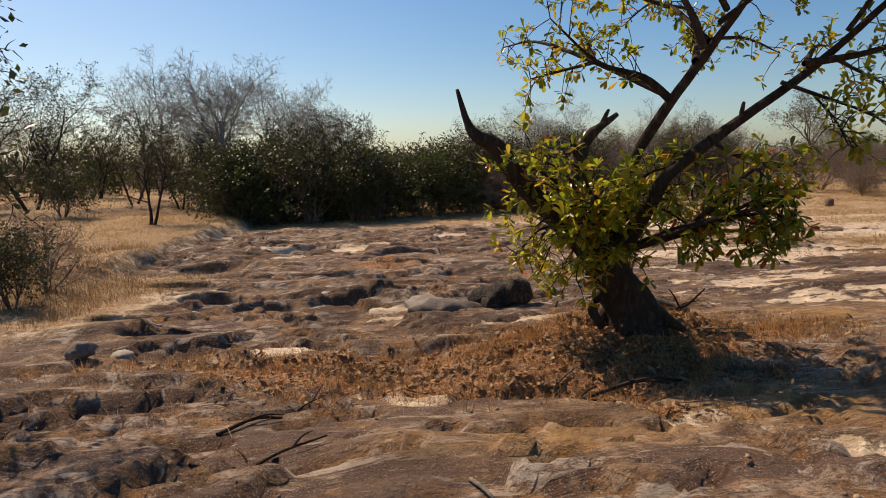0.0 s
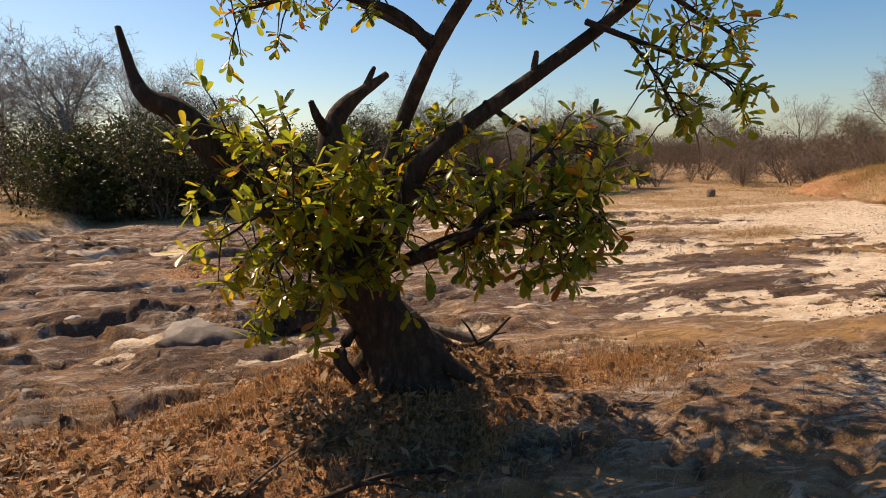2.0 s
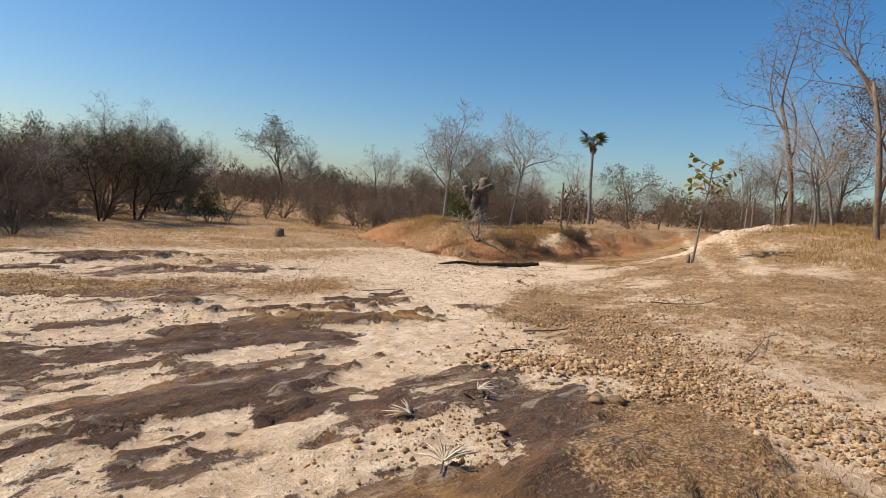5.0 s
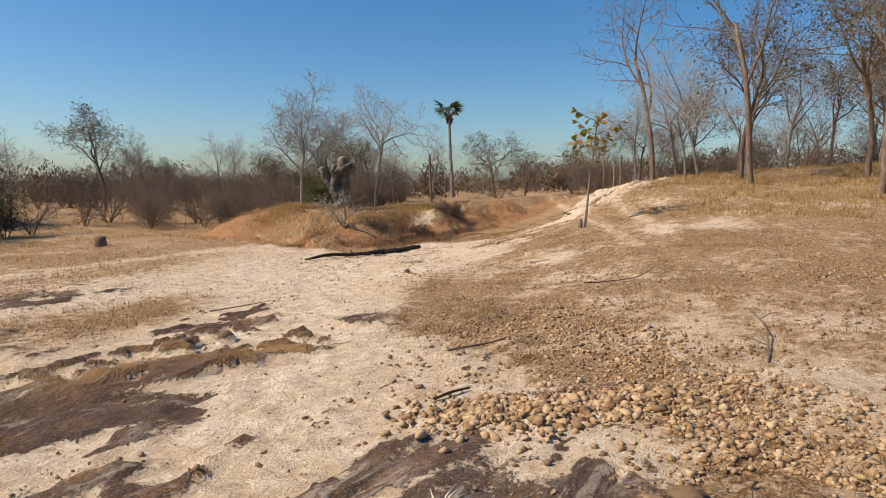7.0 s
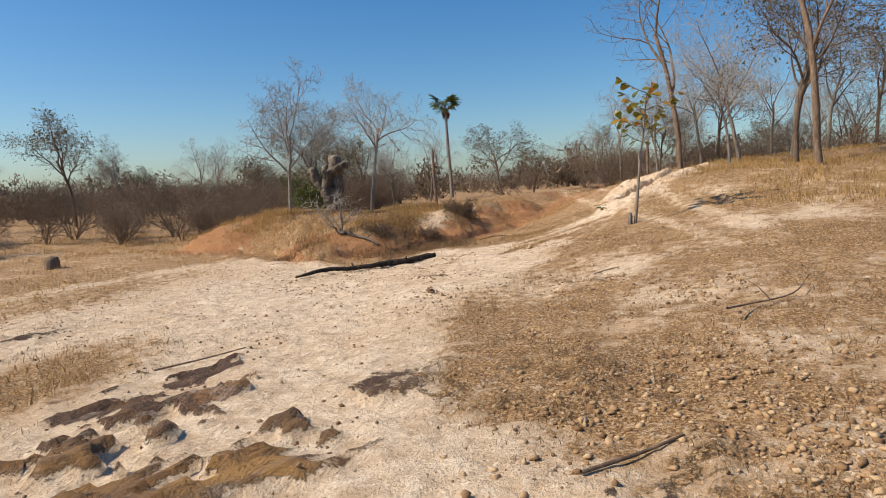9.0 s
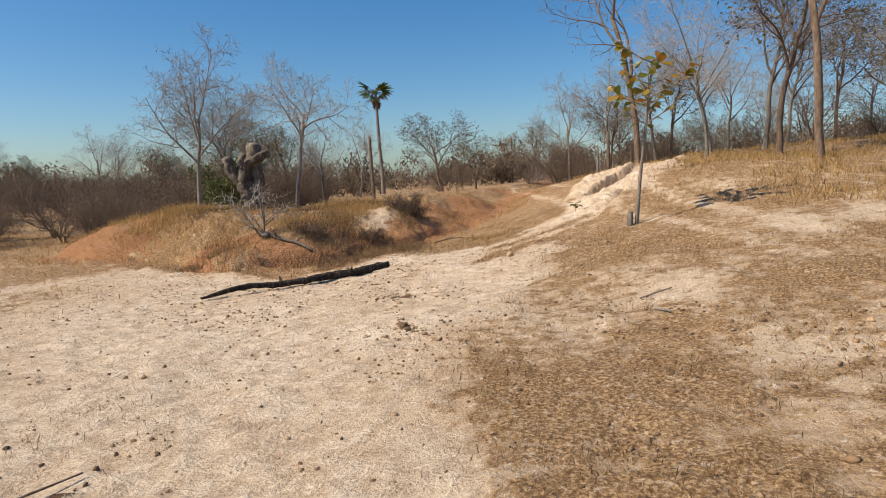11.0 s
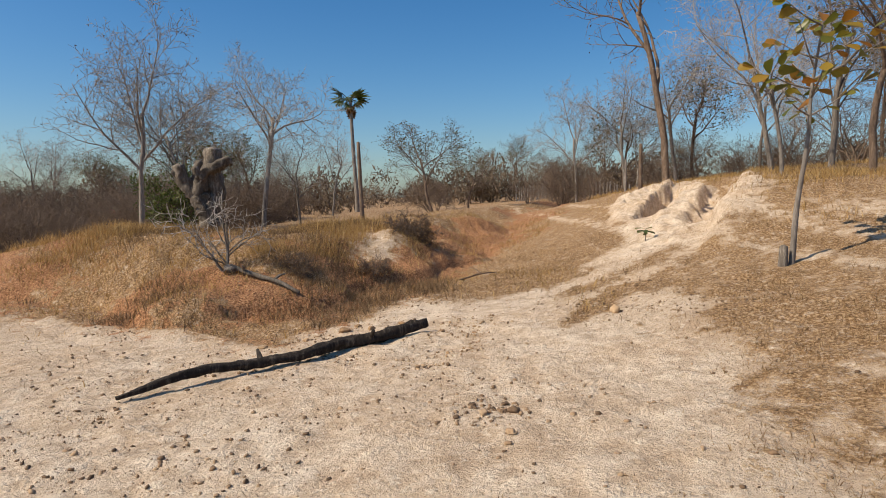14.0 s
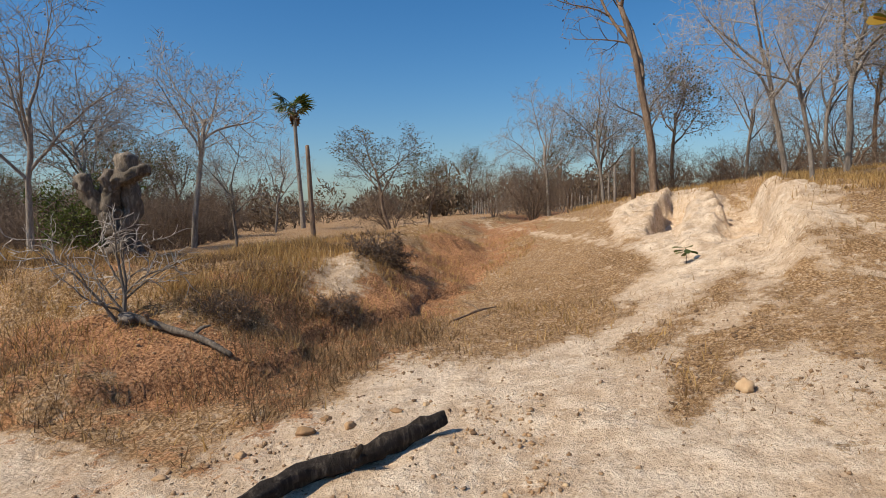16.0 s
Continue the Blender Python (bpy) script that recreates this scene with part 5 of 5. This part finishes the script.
# sticks
stick([(-1.5, 4.1, 0.0), (-1.3, 4.35, 0.02), (-1.05, 4.55, 0.03), (-0.93, 4.95, 0.12)], 0.016, 0.006, "thin crooked dark branch on the slab", BARK_DARK, forks=((0.3, 0.25, 0.05, 0.02), (0.6, 0.2, 0.25, 0.06)))
stick([(-1.35, 3.25, 0.0), (-1.15, 3.45, 0.02), (-0.95, 3.62, 0.02), (-0.7, 3.78, 0.03)], 0.014, 0.006, "thin crooked dark branch on the slab", BARK_DARK, forks=((0.4, -0.12, 0.14, 0.05), (0.7, 0.1, 0.12, 0.05)))
stick([(0.7, 4.55, 0.02), (1.2, 4.75, 0.05), (1.7, 5.0, 0.05), (2.05, 5.1, 0.03)], 0.022, 0.01, "dead branch lying in leaf litter", BARK_DARK, forks=((0.3, 0.2, 0.18, 0.05), (0.6, 0.25, -0.15, 0.03)))
stick([(0.2, 4.75, 0.02), (0.6, 4.7, 0.03), (1.1, 4.55, 0.03), (1.5, 4.55, 0.02)], 0.014, 0.006, "thin dead branch lying in leaf litter", BARK_DARK, forks=((0.5, 0.15, 0.16, 0.1),))
stick([(1.9, 4.95, 0.02), (2.0, 4.75, 0.03), (2.12, 4.6, 0.0)], 0.016, 0.01, "short bleached stick beside leaf litter", DEADWOOD)
stick([(2.35, 6.35, 0.02), (2.55, 6.3, 0.1), (2.75, 6.3, 0.32)], 0.02, 0.008, "dead branch stub standing in litter", BARK_DARK, forks=((0.4, -0.12, 0.0, 0.2), (0.3, 0.3, 0.1, 0.05)))
stick([(2.1, 6.75, 0.15), (2.35, 6.6, 0.1), (2.65, 6.45, 0.03)], 0.05, 0.035, "pale bleached branch behind the trunk", DEADWOOD)
stick([(0.15, 3.0, 0.0), (0.2, 2.85, 0.02), (0.24, 2.7, 0.02)], 0.014, 0.008, "short bleached stick on the slab", DEADWOOD)
stick([(11.2, 7.05, 0.0), (11.6, 7.1, 0.03), (12.1, 7.2, 0.05), (12.7, 7.4, 0.05)], 0.007, 0.004, "thin dead branch on gravel", BARK_BROWN, forks=((0.5, 0.12, 0.05, 0.07), (0.3, 0.1, 0.3, 0.03), (0.7, 0.3, -0.15, 0.03)))
stick([(13.6, 9.4, 0.1), (14.0, 9.3, 0.06), (14.5, 9.0, 0.04), (15.0, 8.9, 0.1)], 0.01, 0.005, "crooked dead branch on the dry slope", BARK_BROWN, forks=((0.5, 0.1, 0.2, 0.15),))
stick([(11.4, 13.9, 0.01), (11.8, 13.7, 0.02), (12.2, 13.6, 0.02)], 0.01, 0.005, "thin twig on pale sand", BARK_BROWN)
stick([(10.8, 9.6, 0.01), (11.1, 9.4, 0.02), (11.3, 9.25, 0.01)], 0.012, 0.007, "thin twig on pale sand", BARK_BROWN)
stick([(9.6, 8.95, 0.01), (9.75, 8.9, 0.02), (9.9, 8.85, 0.01)], 0.012, 0.008, "short dark stick on pale sand", BARK_DARK)
stick([(16.4, 11.5, 0.01), (16.55, 11.35, 0.02), (16.7, 11.25, 0.02)], 0.01, 0.006, "short grey stick on the trodden slope", BARK_GREY)
stick([(15.9, 11.3, 0.01), (15.75, 11.15, 0.02)], 0.01, 0.007, "short grey stick on the trodden slope", BARK_GREY)
stick([(22.6, 16.8, 0.02), (23.1, 16.6, 0.08), (23.6, 16.5, 0.03)], 0.014, 0.007, "dead forked branch in the dry hollow", BARK_BROWN, forks=((0.5, 0.1, 0.25, 0.1), (0.3, 0.2, -0.2, 0.06)))
for x, y, dx, dy in ((0.5, 4.85, 0.5, -0.1), (1.3, 4.6, 0.45, 0.2), (1.7, 4.3, 0.4, -0.15), (2.2, 5.3, -0.3, 0.3), (2.6, 6.0, 0.5, 0.1), (-0.3, 5.0, 0.4, 0.12), (2.9, 6.4, 0.45, -0.12), (1.0, 5.1, 0.3, 0.3)):
    stick([(x, y, 0.01), (x + dx * 0.5, y + dy * 0.4, 0.03), (x + dx, y + dy, 0.02)], 0.009, 0.004, "thin dry twig in leaf litter under the tree", BARK_BROWN, forks=((0.5, 0.1, 0.08, 0.04),))

def dry_frond(x, y, turn):
    rng = random.Random(int(x * 10))
    ob = thing("dry_frond", "small bleached dry palm frond lying on the slab", "frond", x, y)
    ob.matrix_basis = ob.matrix_basis @ Matrix.Rotation(radians(turn), 4, "Z")
    sh = Shape()
    sh.tube([(-0.1, 0, 0.015), (0.0, 0, 0.025), (0.08, 0, 0.02)], [0.006, 0.006, 0.004], 5, True)
    piece("stalk", sh.mesh("stalk", DEADWOOD), ob)
    for k in range(16):
        a = radians(-70 + 140 * k / 15 + rng.uniform(-5, 5))
        ln = rng.uniform(0.12, 0.22)
        tip = Vector((math.cos(a) * ln, math.sin(a) * ln, rng.uniform(0.0, 0.07)))
        sh = Shape()
        sh.tube([Vector((0.05, 0, 0.02)), Vector((0.05, 0, 0.03)) + tip * 0.5, Vector((0.05, 0, 0.015)) + tip], [0.006, 0.007, 0.002], 3, True)
        piece("blade", sh.mesh("blade", WHITEROCK), ob)
    return ob


for x, y, turn in ((6.88, 6.99, 40), (8.19, 8.02, -20), (7.5, 7.9, 120)):
    dry_frond(x, y, turn)

# ---- grass, gravel, litter: too many to count ----
def sample(r, count, x0, x1, y0, y1, weight):
    x, y = r.uniform(x0, x1, count), r.uniform(y0, y1, count)
    keep = r.random(count) < weight(x, y)
    return x[keep], y[keep]


def blades(name, seed, x, y, tall, wide, lean, material, label):
    """Bent blades, two faces each, standing on the ground at the places given."""
    r = np.random.default_rng(seed)
    n = len(x)
    z = height(x, y)
    h = tall * r.uniform(0.5, 1.2, n)
    a = r.uniform(0, 2 * np.pi, n)
    side = np.stack([np.cos(a), np.sin(a), np.zeros(n)], 1) * (wide * r.uniform(0.6, 1.2, n))[:, None]
    b = r.uniform(0, 2 * np.pi, n)
    ln = lean * r.uniform(0.2, 1.2, n)
    tip = np.stack([np.cos(b) * ln * h, np.sin(b) * ln * h, h * np.sqrt(np.clip(1 - 0.6 * ln * ln, 0.05, 1))], 1)
    p = np.stack([x, y, z - 0.01], 1)
    mid = p + tip * np.array([0.38, 0.38, 0.6])
    verts = np.stack([p - side, p + side, mid + side * 0.7, p + tip, mid - side * 0.7], 1).reshape(-1, 3)
    base = np.arange(n)[:, None] * 5
    faces = np.concatenate([base + np.array([[0, 1, 2]]), base + np.array([[0, 2, 4]]), base + np.array([[4, 2, 3]])], 0)
    return tagged(new(name, quads_mesh(name, verts, faces, material, False)), label, "grass", kind="stuff")


r = np.random.default_rng(11)


def clumpy(x, y, seed, scale=1.3):
    return sstep(-0.15, 0.35, fbm(x * scale, y * scale, seed, 3))


# rusty dry grass and litter round the leafy tree
x, y = sample(r, 170000, -4.0, 4.5, 4.0, 7.5, lambda x, y: np.clip(masks(x, y)[2], 0, 1) * (0.25 + 0.75 * clumpy(x, y, 201)) * 0.7)
blades("rusty_grass", 1, x, y, 0.11, 0.0032, 0.9, GRASS_RUST, "rust-brown dry grass under the tree")
# golden grass on the bank, the hilltop and the northern flat
x, y = sample(r, 220000, 18.3, 34.0, 16.8, 30.0, lambda x, y: masks(x, y)[1] * (0.12 + 0.88 * clumpy(x, y, 202)) * sstep(34, 22, x + 0.6 * (y - 20)) * sstep(0, 0.5, land(x, y) + 0.55))
blades("bank_grass", 2, x, y, 0.12, 0.004, 0.9, GRASS_GOLD, "golden dry grass on the bank")
x, y = sample(r, 60000, 21.0, 36.0, 5.0, 16.5, lambda x, y: (1 - masks(x, y)[4]) * sstep(2.5, 5.0, foot_line(x, y)[0]) * (0.1 + 0.9 * clumpy(x, y, 203)))
blades("hill_grass", 3, x, y, 0.16, 0.006, 0.8, GRASS_GOLD, "golden dry grass on the hill")
x, y = sample(r, 260000, -14.0, 24.0, 14.0, 36.0, lambda x, y: np.clip(masks(x, y)[1], 0, 1) ** 2 * (0.15 + 0.85 * clumpy(x, y, 204)) * 0.8)
blades("flat_grass", 4, x, y, 0.11, 0.005, 0.9, GRASS_GOLD, "straw grass beyond the rock bed")
x, y = sample(r, 30000, -10.0, -4.0, 7.0, 16.0, lambda x, y: masks(x, y)[1] * clumpy(x, y, 205))
blades("west_grass", 5, x, y, 0.16, 0.004, 0.9, GRASS_RED, "brown grass along the west of the rock bed")
x, y = sample(r, 42000, 19.4, 27.0, 18.8, 25.0, lambda x, y: sstep(0.05, 0.35, fbm(x * 0.8, y * 0.8, 208, 3)) * masks(x, y)[1] * sstep(0.1, 0.4, land(x, y) + 0.35))
blades("tall_grass", 8, x, y, 0.24, 0.004, 0.8, GRASS_GOLD, "tall golden grass tussocks on top of the bank")
# dead weeds on the face of the bank and in the hollow beside it
x, y = sample(r, 130000, 17.8, 30.0, 15.8, 24.0, lambda x, y: sstep(0.0, 0.5, fbm(x * 0.9, y * 0.9, 207, 3) + 0.15) * sstep(-1.3, -1.9, foot_line(x, y)[0]) * sstep(0.55, 0.8, masks(x, y)[1]) * sstep(17.9, 18.7, x + 0.12 * (20 - y)) * sstep(24, 21, y) * 0.9)
blades("dead_weeds", 7, x, y, 0.16, 0.0035, 1.1, WEED, "tangled dead brown weeds on the bank")
# short trodden thatch on the slope
x, y = sample(r, 420000, 6.5, 26.0, 4.5, 17.5, lambda x, y: np.clip(masks(x, y)[1] * 1.2, 0, 1) * (0.08 + 0.92 * clumpy(x, y, 206, 2.0)) * 0.75)
blades("slope_thatch", 6, x, y, 0.06, 0.003, 1.2, GRASS_RED, "short trodden brown grass on the slope")


def ico():
    bm = bmesh.new()
    bmesh.ops.create_icosphere(bm, subdivisions=1, radius=1.0)
    v = np.array([tuple(q.co) for q in bm.verts])
    f = np.array([[q.index for q in face.verts] for face in bm.faces])
    bm.free()
    return v, f


ICO_V, ICO_F = ico()


def pebbles(name, seed, x, y, lo, hi, material, label, category, own=0, piece_name="stone"):
    """Angular little stones lying on the ground; the first ones are parts of their own."""
    r = np.random.default_rng(seed)
    n = len(x)
    size = lo + (hi - lo) * r.random(n) ** 2.2
    z = height(x, y)
    stretch = r.uniform(0.55, 1.15, (n, 1, 3)) * np.array([1, 1, 0.75])
    v = ICO_V[None] * (1 + 0.42 * r.normal(size=(n, len(ICO_V), 1)).clip(-1.3, 1.3)) * stretch
    a = r.uniform(0, 6.28, n)
    c, s = np.cos(a)[:, None], np.sin(a)[:, None]
    v = np.stack([v[..., 0] * c - v[..., 1] * s, v[..., 0] * s + v[..., 1] * c, v[..., 2]], -1) * size[:, None, None]
    v += np.stack([x, y, z + size * 0.25], 1)[:, None]
    f = ICO_F[None] + (np.arange(n) * len(ICO_V))[:, None, None]
    ob = tagged(new(name, quads_mesh(name, v[own:].reshape(-1, 3), f[: n - own].reshape(-1, 3), material, False)), label, category, kind="stuff")
    if own:
        shapes = []
        for k in range(6):
            shapes.append(quads_mesh(piece_name, ICO_V * (1 + 0.3 * r.normal(size=(len(ICO_V), 1))) * np.array([1.0, 0.8, 0.6]), ICO_F, material, False))
        for k in range(own):
            st = piece(piece_name, shapes[k % 6], ob)
            st.matrix_basis = Matrix.Translation((x[k], y[k], z[k] + size[k] * 0.25)) @ Matrix.Rotation(a[k], 4, "Z") @ Matrix.Scale(size[k], 4)
    return ob


def gravel_weight(x, y):
    s, u = foot_line(x, y)
    return np.clip(np.exp(-(((s - 0.6) / 1.1) ** 2)) * sstep(-7.5, -5.0, u) * sstep(2.0, -2.0, u) * (0.25 + clumpy(x, y, 301)) * (1 - masks(x, y)[0]) + 0.25 * sstep(0.2, 0.5, fbm(x * 0.8, y * 0.8, 302, 3)) * sstep(0, 1, s), 0, 1)


x, y = sample(r, 48000, 6.0, 16.0, 3.5, 12.0, gravel_weight)
pebbles("gravel", 21, x, y, 0.006, 0.03, STONE, "loose ochre gravel at the foot of the slope", "gravel", 260)
along = r.random(1500)
ridge_x, ridge_y = 9.35 + 0.8 * along + 0.17 * r.normal(size=1500), 8.75 - 1.25 * along + 0.17 * r.normal(size=1500)
pebbles("gravel_ridge", 26, ridge_x, ridge_y, 0.01, 0.042, STONE, "ridge of loose ochre stones washed up at the foot of the slope", "gravel")
edge_y = 4.6 + 2.8 * r.random(2600)
edge_x = 9.1 + 0.35 * (edge_y - 6.0) + 1.3 * r.random(2600) ** 1.5
pebbles("gravel_bank", 27, edge_x, edge_y, 0.008, 0.03, STONE, "loose ochre stones beside the dark rock", "gravel")
x, y = sample(r, 60000, 4.0, 22.0, 4.5, 20.0, lambda x, y: (1 - masks(x, y)[0]) * (0.12 + 0.5 * sstep(0.1, 0.4, fbm(x * 0.7, y * 0.7, 303, 3))) * sstep(1.5, 0.5, foot_line(x, y)[0]))
pebbles("sand_crumbs", 22, x, y, 0.005, 0.021, CLOD, "small dark crumbs scattered on the sand", "crumbs")
x, y = sample(r, 9000, 17.0, 22.5, 15.0, 18.5, lambda x, y: np.exp(-((foot_line(x, y)[0] + 1.9) / 0.5) ** 2) * clumpy(x, y, 304, 2.0))
pebbles("bank_crumbs", 23, x, y, 0.004, 0.02, STONE, "crumbled pale earth along the wash", "crumbs")
heap = np.repeat(np.array([[15.35, 13.5], [15.22, 13.35], [16.85, 14.3], [16.7, 14.5], [16.95, 14.55], [13.3, 11.0], [12.6, 9.7], [12.4, 9.9]]), 45, axis=0) + r.normal(size=(360, 2)) * 0.11
pebbles("dung_crumbs", 25, heap[:, 0], heap[:, 1], 0.005, 0.02, CLOD, "crumbled brown dung heaps on the sand", "crumbs")
x, y = sample(r, 1500, -4.0, 4.0, 1.5, 12.0, lambda x, y: 0.2 + 0 * x)
pebbles("slab_crumbs", 24, x, y, 0.006, 0.022, CLOD, "small grit on the bare rock", "crumbs")


def dead_leaves(name, seed, x, y, size, label):
    r = np.random.default_rng(seed)
    n = len(x)
    p = np.stack([x, y, height(x, y) + r.uniform(0.004, 0.03, n)], 1)
    a, b = r.normal(size=(n, 3)), r.normal(size=(n, 3))
    a[:, 2] *= 0.35
    b[:, 2] *= 0.35
    a /= np.linalg.norm(a, axis=1, keepdims=True)
    b -= a * np.sum(a * b, 1, keepdims=True)
    b /= np.linalg.norm(b, axis=1, keepdims=True)
    h = (size * r.uniform(0.5, 1.2, n))[:, None]
    up = np.array([0, 0, 0.15])
    v = np.stack([p - a * h, p - b * h * 0.45 + up * h, p + a * h + up * h * 2, p + b * h * 0.45 + up * h], 1)
    return tagged(new(name, quads_mesh(name, v.reshape(-1, 3), np.arange(n * 4).reshape(-1, 4), LEAF_DRY, False)), label, "leaves", kind="stuff")


x, y = sample(r, 34000, -3.5, 5.5, 4.0, 7.5, lambda x, y: np.clip(masks(x, y)[2], 0, 1) ** 1.5 * (0.2 + 0.8 * clumpy(x, y, 401, 2.0)) * 0.8)
dead_leaves("leaf_litter", 31, x, y, 0.045, "brown fallen leaves under the tree")
